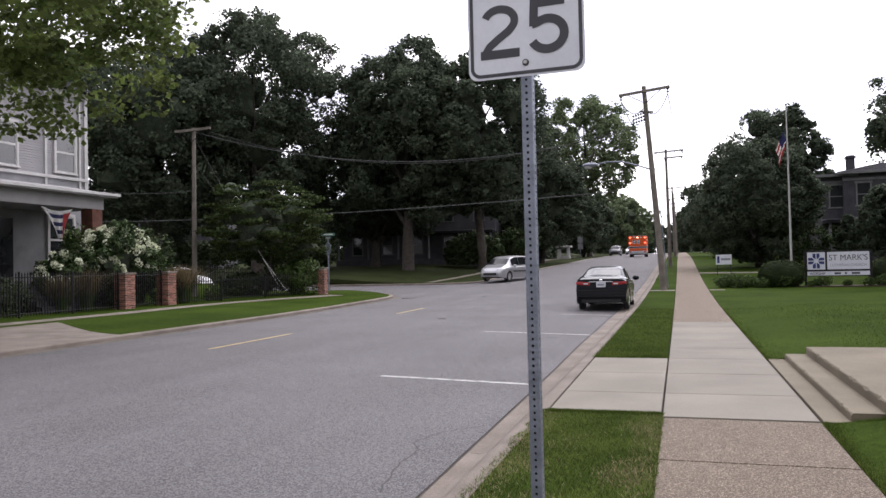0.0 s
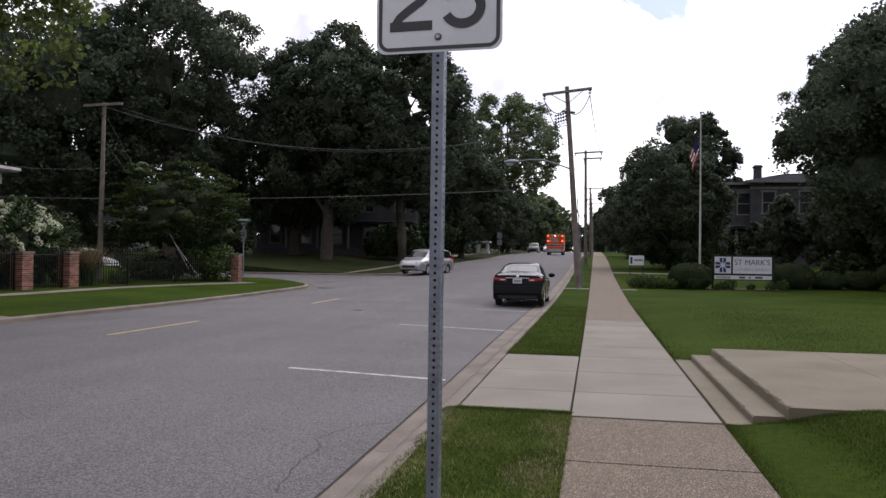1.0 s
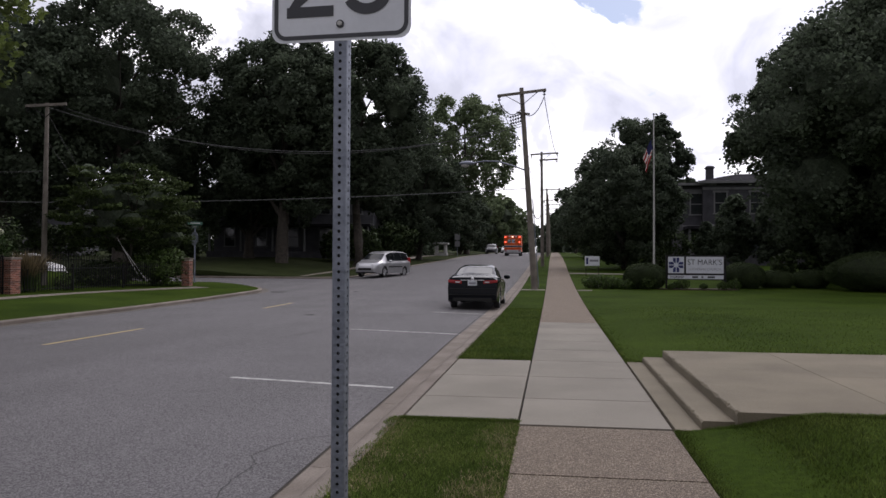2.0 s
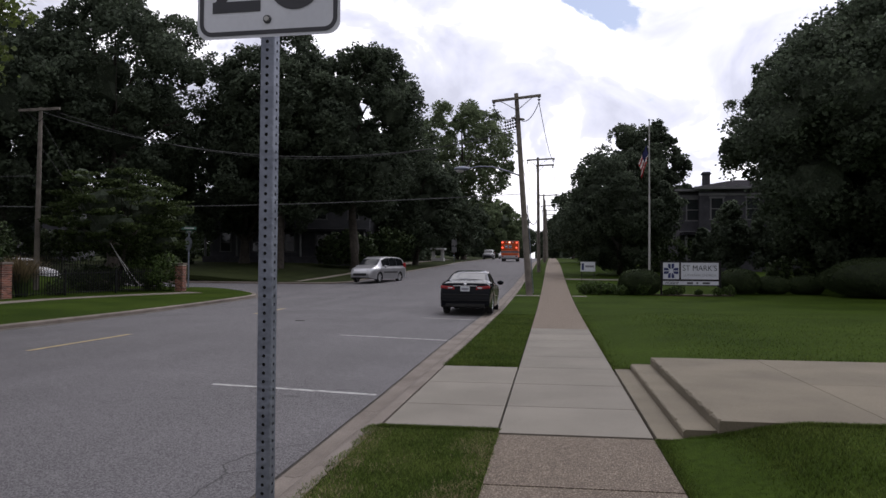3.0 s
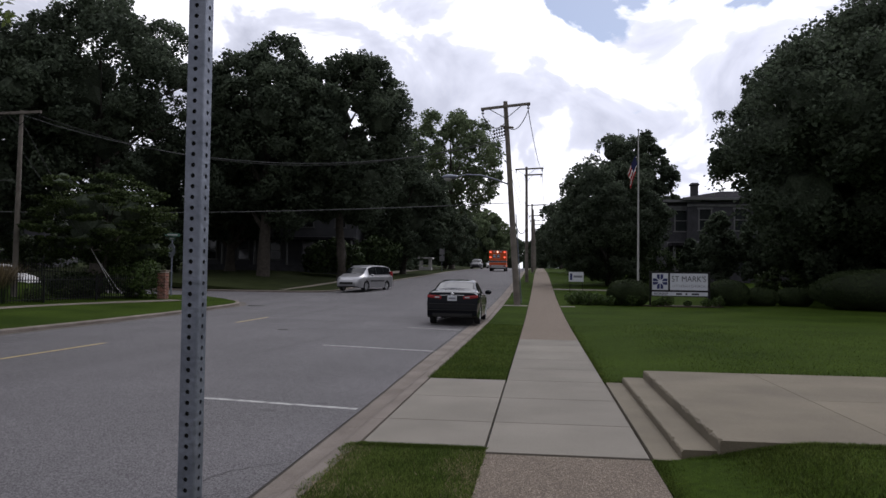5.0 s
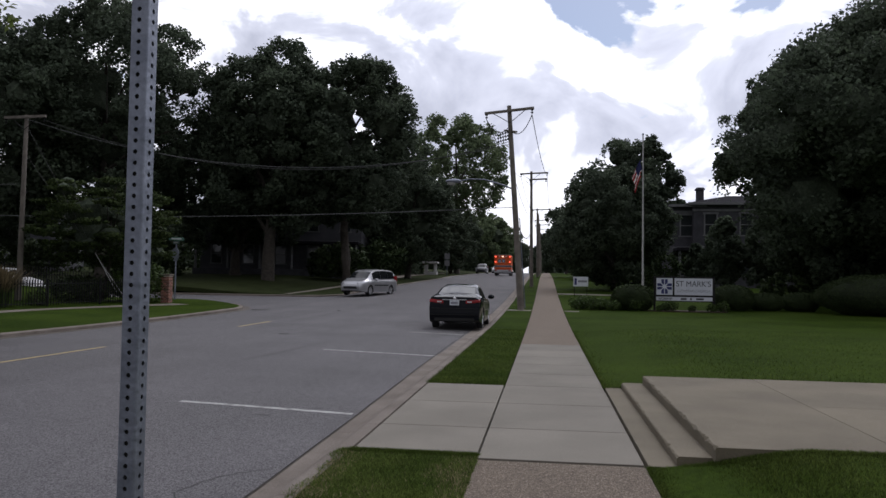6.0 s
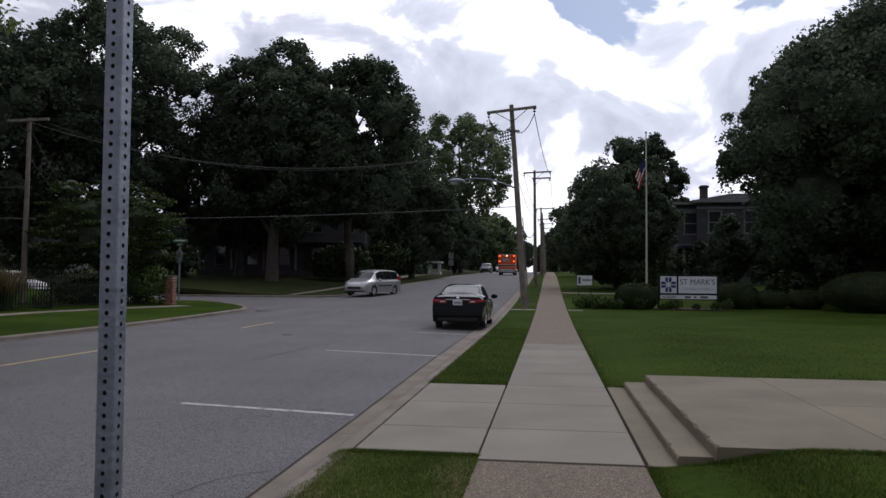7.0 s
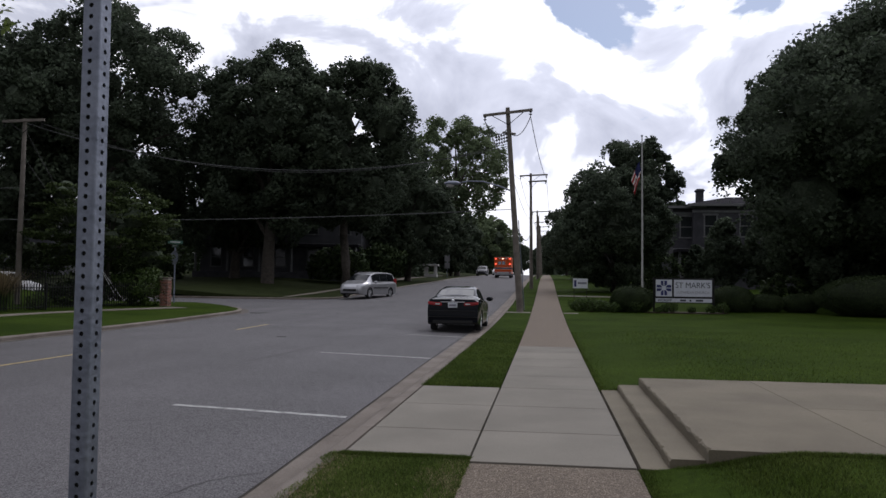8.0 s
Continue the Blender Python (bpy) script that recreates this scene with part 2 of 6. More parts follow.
def part(name, bm, material, parent=None, label="", smooth_shade=False):
    """One mesh object under a thing or a part, built in the coordinates of its top-level thing."""
    ob = new(name, mesh_of(name, bm, material, smooth_shade))
    if parent is not None:
        ob.parent = parent
    return tagged(ob, label)


def box(bm, x0, x1, y0, y1, z0, z1, bevel=0.0):
    r = bmesh.ops.create_cube(bm, size=1)
    bmesh.ops.transform(bm, matrix=Matrix.Translation(((x0 + x1) / 2, (y0 + y1) / 2, (z0 + z1) / 2)) @ Matrix.Diagonal((x1 - x0, y1 - y0, z1 - z0, 1)), verts=r["verts"])
    if bevel:
        edges = list({e for v in r["verts"] for e in v.link_edges})
        bmesh.ops.bevel(bm, geom=edges, offset=bevel, segments=2, affect="EDGES", profile=0.6)
    return bm


def rod(bm, p0, p1, r0, r1=None, seg=10):
    r1 = r0 if r1 is None else r1
    p0, p1 = Vector(p0), Vector(p1)
    d = p1 - p0
    q = d.to_track_quat("Z", "Y").to_matrix().to_4x4()
    bmesh.ops.create_cone(bm, cap_ends=True, segments=seg, radius1=r0, radius2=r1, depth=d.length,
                          matrix=Matrix.Translation((p0 + p1) / 2) @ q)
    return bm


def tube(bm, pts, radii, seg=8):
    """A bent tube through points."""
    pts = [Vector(p) for p in pts]
    if isinstance(radii, (int, float)):
        radii = [radii] * len(pts)
    rings = []
    for i, p in enumerate(pts):
        d = (pts[min(i + 1, len(pts) - 1)] - pts[max(i - 1, 0)]).normalized()
        side = d.cross(Vector((0, 0, 1)))
        if side.length < 0.05:
            side = d.cross(Vector((0, 1, 0)))
        side.normalize()
        over = side.cross(d).normalized()
        rings.append([bm.verts.new(p + radii[i] * (math.cos(a) * side + math.sin(a) * over)) for a in (k * math.tau / seg for k in range(seg))])
    for a, b in zip(rings, rings[1:]):
        for k in range(seg):
            bm.faces.new((a[k], a[(k + 1) % seg], b[(k + 1) % seg], b[k]))
    bm.faces.new(rings[0][::-1])
    bm.faces.new(rings[-1])
    return bm


def prism(bm, outline, z0, z1):
    """An upright prism over an outline of (x, y)."""
    low = [bm.verts.new((x, y, z0)) for x, y in outline]
    high = [bm.verts.new((x, y, z1)) for x, y in outline]
    n = len(outline)
    bm.faces.new(low[::-1])
    bm.faces.new(high)
    for i in range(n):
        bm.faces.new((low[i], low[(i + 1) % n], high[(i + 1) % n], high[i]))
    return bm


def strip(bm, ys, xl, xr, height, thick, cols=1):
    """A slab between two lines x = xl(y) and x = xr(y), that follows the ground, with sides."""
    rows = []
    for y in ys:
        a, b = xl(y), xr(y)
        xs = [a + (b - a) * i / cols for i in range(cols + 1)]
        rows.append([bm.verts.new((x, y, height(x, y))) for x in xs])
    for a, b in zip(rows, rows[1:]):
        for i in range(cols):
            bm.faces.new((a[i], a[i + 1], b[i + 1], b[i]))
    rim = [r[0] for r in rows] + rows[-1][1:] + [r[-1] for r in rows[-2::-1]] + rows[0][-2:0:-1]
    low = [bm.verts.new(v.co - Vector((0, 0, thick))) for v in rim]
    for i in range(len(rim)):
        j = (i + 1) % len(rim)
        bm.faces.new((rim[i], rim[j], low[j], low[i]))
    return bm


def steps_of(a, b, d):
    n = max(1, round((b - a) / d))
    return [a + (b - a) * i / n for i in range(n + 1)]


def sweep(bm, path, profile, side):
    """A profile of (out, up) carried along a ground path; out points to the left of the way times side."""
    rows = []
    for i, p in enumerate(path):
        a, b = path[max(i - 1, 0)], path[min(i + 1, len(path) - 1)]
        d = Vector((b[0] - a[0], b[1] - a[1])).normalized()
        nx, ny = -d.y * side, d.x * side
        rows.append([bm.verts.new((p[0] + nx * o, p[1] + ny * o, gz(p[1]) + u)) for o, u in profile])
    k = len(profile)
    for a, b in zip(rows, rows[1:]):
        for i in range(k):
            bm.faces.new((a[i], a[(i + 1) % k], b[(i + 1) % k], b[i]))
    bm.faces.new(rows[0][::-1])
    bm.faces.new(rows[-1])
    return bm


def leaves(name, centres, size, material, parent=None, flatness=0.0, seed=1, spread=0.35, facing=None):
    """Many small folded leaves, one island each."""
    rng = np.random.default_rng(seed)
    n = len(centres)
    c = np.asarray(centres, dtype=np.float64)
    u = rng.normal(size=(n, 3))
    u[:, 2] *= 0.6
    u /= np.linalg.norm(u, axis=1)[:, None]
    w = rng.normal(size=(n, 3))
    w[:, 2] *= 1 - flatness
    w -= (w * u).sum(1)[:, None] * u
    w /= np.linalg.norm(w, axis=1)[:, None]
    fold = np.cross(u, w)
    if facing is not None:
        fold = np.where(((fold * facing).sum(1) < 0)[:, None], -fold, fold)
        w = np.cross(u, fold)
    s = size * (1 + spread * rng.uniform(-1, 1, n))[:, None]
    v = np.stack([c - u * s * 0.5, c + w * s * 0.36 + fold * s * 0.10, c + u * s * 0.55, c - w * s * 0.36 + fold * s * 0.10], 1).reshape(-1, 3)
    me = bpy.data.meshes.new(name)
    me.vertices.add(4 * n)
    me.vertices.foreach_set("co", v.ravel())
    me.loops.add(4 * n)
    me.loops.foreach_set("vertex_index", np.arange(4 * n, dtype=np.int32))
    me.polygons.add(n)
    me.polygons.foreach_set("loop_start", np.arange(0, 4 * n, 4, dtype=np.int32))
    me.update()
    if facing is not None:
        me.shade_smooth()
        me.normals_split_custom_set_from_vertices(np.repeat(0.65 * facing + 0.35 * fold, 4, axis=0).tolist())
    me.materials.append(material)
    ob = new(name, me)
    if parent is not None:
        ob.parent = parent
    return ob


def crown_points(rng, centre, radii, lobes, per_lobe, lobe_size=0.30, ragged=0.12, layer=0.9, taper=0.0):
    """Leaf places on rounded clumps that cover overlapping lobes of an uneven crown; also the lobes and the leaves' outward ways."""
    out, mids, sizes, facing = [], [], [], []
    centre, radii = np.array(centre, float), np.array(radii, float)
    for i in range(lobes):
        a = i * 2.399963 + rng.uniform(-0.3, 0.3)
        zz = 1 - 2 * (i + 0.5) / lobes
        r = math.sqrt(max(0, 1 - zz * zz))
        r *= 1 - taper * max(0.0, zz)
        d = np.array([r * math.cos(a), r * math.sin(a), zz])
        lr = radii.mean() * lobe_size * rng.uniform(0.55, 1.25)
        mid = centre + d * radii * rng.uniform(0.56, 0.86)
        subs = 26
        k = max(2, int(per_lobe * rng.uniform(0.85, 1.15) / subs))
        q = rng.normal(size=(subs, 3)) + 0.75 * d + np.array([0, 0, 0.15])
        q /= np.linalg.norm(q, axis=1)[:, None]
        flat = np.array([1, 1, layer])
        knots = mid + q * flat * (lr * rng.uniform(0.5, 1.05, (subs, 1)))
        size = lr * rng.uniform(0.16, 0.40, (subs, 1, 1))
        w = rng.normal(size=(subs, k, 3)) + 0.55 * q[:, None, :] + np.array([0, 0, 0.25])
        w /= np.linalg.norm(w, axis=2)[:, :, None]
        spots = knots[:, None, :] + w * flat * size * rng.uniform(0.45, 1.0 + 2 * ragged, (subs, k, 1))
        nn = 0.62 * w + 0.36 * q[:, None, :] + 0.3 * d
        nn = nn.reshape(-1, 3)
        facing.append(nn / (np.linalg.norm(nn, axis=1)[:, None] + 1e-6))
        out.append(spots.reshape(-1, 3))
        mids.append(mid)
        sizes.append(lr)
    return np.concatenate(out), mids, sizes, np.concatenate(facing)


def inner_masses(name, balls, material, parent, seed):
    """Shaded lumps of twigs and leaves inside the clumps of a crown."""
    rng = np.random.default_rng(seed)
    bm = bmesh.new()
    bmesh.ops.create_icosphere(bm, subdivisions=2, radius=1)
    v0 = np.array([v.co[:] for v in bm.verts])
    f0 = np.array([[v.index for v in f.verts] for f in bm.faces])
    bm.free()
    vs, fs = [], []
    for n, (mid, r) in enumerate(balls):
        vs.append(np.asarray(mid) + v0 * np.asarray(r) * rng.uniform(0.72, 1.12, (len(v0), 1)))
        fs.append(f0 + n * len(v0))
    me = bpy.data.meshes.new(name)
    me.from_pydata(np.concatenate(vs).tolist(), [], np.concatenate(fs).tolist())
    me.materials.append(material)
    ob = new(name, me)
    ob.parent = parent
    return ob


def tree(label, at, height, radius, base, material, lobes=34, per_lobe=900, leaf=0.34, seed=1, trunk=0.32, lobe_size=0.30, squash=1.0, category="tree", group="", limbs=9, ragged=0.12, name="tree", layer=0.9, filled=0.72, taper=0.0):
    rng = np.random.default_rng(seed)
    t = thing(name, at, label, category, group)
    mid = (0, 0, (height + base) / 2)
    radii = (radius, radius * squash, (height - base) / 2)
    pts, mids, sizes, facing = crown_points(rng, mid, radii, lobes, int(per_lobe * 1.7), lobe_size, ragged, layer, taper)
    leaf *= 0.70
    bm = bmesh.new()
    top = base + (height - base) * 0.62
    lean = rng.uniform(-0.3, 0.3, 2)
    tube(bm, [(0, 0, -0.3), (0, 0, 0.25), (lean[0] * 0.2, lean[1] * 0.2, base * 0.5), (lean[0], lean[1], base + 0.4), (lean[0] * 1.5, lean[1], top)],
         [trunk * 1.5, trunk * 1.08, trunk, trunk * 0.8, trunk * 0.2], 10)
    part("trunk", bm, M_BARK, t, smooth_shade=True)
    for m in [mids[i] for i in rng.permutation(len(mids))[:limbs]]:
        bm = bmesh.new()
        z0 = min(max(base * 0.85, m[2] - radius * 0.6), top)
        s = Vector((lean[0], lean[1], z0))
        e = Vector(m)
        tube(bm, [s, s.lerp(e, 0.5) + Vector((0, 0, 0.1 * radius)), e], [trunk * 0.42, trunk * 0.26, trunk * 0.07], 6)
        part("limb", bm, M_BARK, t, smooth_shade=True)
    if filled:
        balls = [(m, 0.52 * r) for m, r in zip(mids, sizes) if rng.uniform() < filled]
        for k in range(int(11 * filled)):
            d = rng.normal(size=3)
            d *= 0.30 / np.linalg.norm(d)
            balls.append((np.array(mid) + d * np.array(radii), 0.30 * np.array(radii)))
        inner_masses("inner_crown", balls, M_CROWN_CORE, t, seed + 500)
    leaves("crown", pts, leaf, material, t, seed=seed, facing=facing)
    return t


# ---- the ground, the street and the walks ----
bm = bmesh.new()
xs = [-2500, -400, -60, -14, -1, 20, 60, 400, 2500]
ys = [-2500, -60, 25, 31, 38, 45, 52, 75, 98, 135, 180, 260, 420, 2500]
grid = [[bm.verts.new((x, y, gz(y) - 0.42)) for x in xs] for y in ys]
for a, b in zip(grid, grid[1:]):
    for i in range(len(xs) - 1):
        bm.faces.new((a[i], a[i + 1], b[i + 1], b[i]))
tagged(part("ground", bm, M_GROUND), "grassy ground that climbs gently away", "ground", kind="structure")

KERB_X = -1.85          # edge of the asphalt on the near side
LEFT_X = -14.0          # kerb across the street
ARC, ARC_X, ARC_Y = 6.0, -20.0, 36.5     # rounded corner into the side street
SIDE_Y0, SIDE_Y1 = 42.5, 51.0


def street_left(y):
    if y < ARC_Y:
        return LEFT_X
    if y <= SIDE_Y0:
        return ARC_X + math.sqrt(max(0, ARC * ARC - (y - ARC_Y) ** 2))
    if y <= SIDE_Y1:
        return -110.0
    if y <= SIDE_Y1 + 3:
        return -16.0 + math.sqrt(max(0, 9 - (SIDE_Y1 + 3 - y) ** 2))
    return -13.0 + 1.8 * smooth(54, 95, y)


def gutter_shift(y):
    """The edge between asphalt and gutter wanders a little."""
    return float(np.interp(y, (5, 11, 17, 24, 36, 70), (0.15, 0.10, 0.0, -0.06, -0.07, -0.03)))


def road_z(x, y):
    across = max(0.0, min(1.0, (x + 14) / 12.2))
    return gz(y) - 0.11 + (0.10 * math.sin(across * math.pi) if x > -14 else 0.0)


bm = bmesh.new()
ys = steps_of(-40, 36, 2) + steps_of(36.5, 42.49, 0.5) + [42.5, 42.501] + steps_of(43.5, 50.9, 1) + [51, 51.001] + steps_of(51.4, 54, 0.5) + steps_of(56, 420, 6)
strip(bm, ys, lambda y: max(-20.0, street_left(y)), lambda y: KERB_X + 0.03 + gutter_shift(y), road_z, 0.2, 8)
tagged(part("road", bm, M_ASPHALT), "worn grey asphalt street with sealed cracks", "road", kind="structure")


bm = bmesh.new()
strip(bm, steps_of(SIDE_Y0, SIDE_Y1, 1.2), lambda y: -110, lambda y: -19.99, road_z, 0.2, 10)
tagged(part("side_street", bm, M_ASPHALT), "worn grey asphalt side street", "road", kind="structure")


def on_road(name, outline, material, label, category, lift=0.004):
    """A thin painted or sealed figure lying on the road."""
    bm = bmesh.new()
    top = [bm.verts.new((x, y, road_z(x, y) + lift)) for x, y in outline]
    bm.faces.new(top)
    return tagged(part(name, bm, material), label, category, kind="structure")


for y, x0 in ((11.16, -4.3), (19.05, -4.6), (26.0, -3.7)):
    bm = bmesh.new()
    xs = steps_of(x0, KERB_X, 0.3)
    for a, b in zip(xs, xs[1:]):
        k = [bm.verts.new((x, y + dy - (x - KERB_X) * 0.06, road_z(x, y) + 0.005)) for x, dy in ((a, -0.06), (b, -0.06), (b, 0.06), (a, 0.06))]
        bm.faces.new(k)
    tagged(part("parking_line", bm, M_WHITE_LINE), "worn white parking line on the asphalt", "road marking", "parking lines", "structure")
for y0, y1 in ((-14.5, -11), (-5, -1.5), (4.6, 8.2), (14.4, 18.1), (26, 29)):
    bm = bmesh.new()
    yy = steps_of(y0, y1, 0.6)
    for a, b in zip(yy, yy[1:]):
        bm.faces.new([bm.verts.new((x, y, road_z(x, y) + 0.006)) for x, y in ((-9.52, a), (-9.40, a), (-9.40, b), (-9.52, b))])
    tagged(part("lane_dash", bm, M_YELLOW_LINE), "worn yellow lane dash on the asphalt", "road marking", "lane dashes", "structure")

# sealed cracks that wander over the asphalt
rng = np.random.default_rng(5)
for x0, y0, x1, y1, w in ((-1.84, 8.25, -2.2, 7.8, 0.0078), (-2.2, 7.8, -2.33, 7.25, 0.0078), (-2.33, 7.25, -2.2, 6.95, 0.0078), (-2.2, 6.95, -2.2, 6.45, 0.0078), (-2.2, 6.45, -2.05, 5.6, 0.0078), (-2.2, 6.95, -1.86, 7.25, 0.004), (-5.45, 16.3, -5.0, 21.8, 0.013), (-8.8, 30, -8.3, 44, 0.02)):
    bm = bmesh.new()
    n = int(max(9, min(40, 7 * math.hypot(x1 - x0, y1 - y0))))
    wobble = 0.014 if w < 0.008 else 0.035
    line = []
    for i in range(n + 1):
        s = i / n
        loose = wobble if 0 < i < n else 0
        line.append((x0 + (x1 - x0) * s + rng.normal() * loose, y0 + (y1 - y0) * s + rng.normal() * loose))
    for a, b in zip(line, line[1:]):
        d = Vector((b[0] - a[0], b[1] - a[1], 0))
        side = d.cross(Vector((0, 0, 1))).normalized() * w
        q = [(a[0] + side.x, a[1] + side.y), (b[0] + side.x, b[1] + side.y), (b[0] - side.x, b[1] - side.y), (a[0] - side.x, a[1] - side.y)]
        bm.faces.new([bm.verts.new((x, y, road_z(x, y) + 0.004)) for x, y in q])
    tagged(part("road_crack", bm, M_TAR), "dark sealed crack in the asphalt", "road crack", "road cracks", "structure")

# small dark tar and oil spots
rng = np.random.default_rng(8)
for x, y, w, d in ((-2.9, 10.72, 0.13, 0.05), (-2.38, 11.42, 0.08, 0.05), (-3.58, 17.72, 0.07, 0.08), (-3.45, 17.0, 0.05, 0.06), (-2.75, 18.2, 0.22, 0.07)):
    edge = [(x + w * math.cos(a) * rng.uniform(0.7, 1.2), y + d * math.sin(a) * rng.uniform(0.7, 1.2)) for a in np.linspace(0, math.tau, 14, endpoint=False)]
    on_road("road_spot", edge, M_SPOT, "small dark oil spot on the asphalt", "road stain")

# kerbs with a shallow gutter, cast in lengths
GUTTER = [(-0.02, -0.33), (-0.02, -0.108), (0.24, -0.112), (0.32, -0.095), (0.38, -0.045), (0.43, -0.012), (0.47, 0.0), (0.60, 0.002), (0.60, -0.33)]
kerb = thing("kerb_near", (0, 0, 0), "weathered concrete kerb and gutter along the walk", "kerb", kind="structure")
for i, y in enumerate(np.arange(-8, 66, 3.0)):
    bm = bmesh.new()
    sweep(bm, [(KERB_X, q) for q in steps_of(y + 0.006, y + 2.994, 1.5)], GUTTER, -1)
    for v in bm.verts:
        if v.co.x < KERB_X + 0.1:
            v.co.x += gutter_shift(v.co.y)
    part("kerb_length", bm, M_KERB, kerb)
bm = bmesh.new()
for a, b in zip(steps_of(-8, 70, 1.0), steps_of(-8, 70, 1.0)[1:]):
    bm.faces.new([bm.verts.new((KERB_X - 0.022 + gutter_shift(y) + dx, y, gz(y) - 0.098)) for y, dx in ((a, -0.010 - 0.006 * math.sin(a * 9.1)), (a, 0.012), (b, 0.012), (b, -0.010 - 0.006 * math.sin(b * 9.1)))])
part("gutter_joint", bm, M_JOINT, kerb, "dark joint between gutter and asphalt")
bm = bmesh.new()
sweep(bm, [(KERB_X, q) for q in steps_of(67, 400, 9)], GUTTER, -1)
part("kerb_length", bm, M_KERB, kerb)
kerb = thing("kerb_across", (0, 0, 0), "concrete kerb across the street, rounding into a side street", "kerb", kind="structure")
line = [(LEFT_X, y) for y in steps_of(-10, 36, 2.0)] + [(ARC_X + ARC * math.cos(a), ARC_Y + ARC * math.sin(a)) for a in np.linspace(0.05, math.pi / 2, 12)] + [(x, SIDE_Y0) for x in (-24, -30, -50, -100)]
KERB2 = [(-0.01, -0.33), (-0.01, -0.02), (0.03, 0.005), (0.17, 0.01), (0.17, -0.33)]
for i in range(0, len(line) - 1, 2):
    bm = bmesh.new()
    sweep(bm, line[i:i + 3], KERB2, 1)
    part("kerb_length", bm, M_KERB, kerb)
def lies(p, d, out):
    x, y = p[0] + d[0] * out, p[1] + d[1] * out
    return (x, y, road_z(x, y) + 0.005)


for i in range(0, len(line) - 4, 2):
    bm = bmesh.new()
    rows = []
    for j in range(i, i + 3):
        a, b = line[max(j - 1, 0)], line[min(j + 1, len(line) - 1)]
        d = Vector((b[1] - a[1], a[0] - b[0])).normalized()
        rows.append([bm.verts.new(lies(line[j], d, o)) for o in (-0.01, 0.2, 0.42)])
    for a, b in zip(rows, rows[1:]):
        for k in range(2):
            bm.faces.new((a[k], a[k + 1], b[k + 1], b[k]))
    part("gutter_length", bm, M_GUTTER, kerb, "stained concrete gutter")
kerb = thing("kerb_beyond", (0, 0, 0), "concrete kerb beyond the side street", "kerb", kind="structure")
line = [(-100, SIDE_Y1), (-40, SIDE_Y1), (-22, SIDE_Y1)] + [(-16 + 3 * math.sin(a), SIDE_Y1 + 3 - 3 * math.cos(a)) for a in np.linspace(0, math.pi / 2, 7)] + [(street_left(y), y) for y in steps_of(57, 300, 9)]
for i in range(0, len(line) - 1, 2):
    bm = bmesh.new()
    sweep(bm, line[i:i + 3], KERB2, 1)
    part("kerb_length", bm, M_KERB, kerb)

# lawns
bm = bmesh.new()
strip(bm, steps_of(-10, 8.6, 0.6), lambda y: KERB_X + 0.58, lambda y: -0.01, lambda x, y: gz(y) - 0.012, 0.3, 4)
tagged(part("verge_close", bm, M_LAWN), "strip of green and browning grass beside the walk", "grass verge", kind="structure")
bm = bmesh.new()
strip(bm, steps_of(13.69, 39.7, 1.5), lambda y: KERB_X + 0.58, lambda y: -0.01, lambda x, y: gz(y) - 0.008, 0.3, 4)
tagged(part("verge_middle", bm, M_LAWN), "strip of mown grass between kerb and walk", "grass verge", kind="structure")
bm = bmesh.new()
strip(bm, steps_of(40.4, 300, 8), lambda y: KERB_X + 0.58, lambda y: -0.01, lambda x, y: gz(y) - 0.008, 0.3, 2)
tagged(part("verge_far", bm, M_LAWN), "strip of mown grass running up the hill", "grass verge", kind="structure")
for nm, y0, y1, d in (("lawn_close", -12, 8.46, 0.7), ("lawn_church", 13.78, 300, 2.5)):
    bm = bmesh.new()
    strip(bm, steps_of(y0, min(y1, 60), d) + (steps_of(66, y1, 8) if y1 > 60 else []), lambda y: 1.56, lambda y: 140, lambda x, y: lawn_z(x, y) - 0.01, 0.3, 90 if y1 < 60 else 70)
    tagged(part(nm, bm, M_LAWN), "mown green church lawn", "lawn", kind="structure")
bm = bmesh.new()
strip(bm, steps_of(8.46, 13.78, 1), lambda y: 9.5, lambda y: 140, lambda x, y: lawn_z(x, y) - 0.01, 0.3, 10)
tagged(part("lawn_beside", bm, M_LAWN), "mown lawn at the end of the landing", "lawn", kind="structure")
bm = bmesh.new()
strip(bm, steps_of(-40, 36, 2) + steps_of(36.5, 42.3, 0.5), lambda y: -120, lambda y: street_left(y) - 0.16, lambda x, y: left_z(x, y) - 0.004, 0.3, 60)
tagged(part("lawn_across", bm, M_LAWN), "shaded grass across the street", "lawn", kind="structure")
# the trees' shade is put into this lawn's colour
bm = bmesh.new()
strip(bm, [51.2] + steps_of(51.5, 54, 0.5) + steps_of(56, 300, 5), lambda y: -160, lambda y: (-18 if y < 51.3 else street_left(y)) - 0.16, lambda x, y: gz(y) + 0.5 * smooth(-17, -26, x) - 0.004, 0.3, 50)
tagged(part("lawn_corner", bm, M_LAWN_SHADE), "dull grass under old trees beyond the side street, coloured for their shade", "lawn", kind="structure")

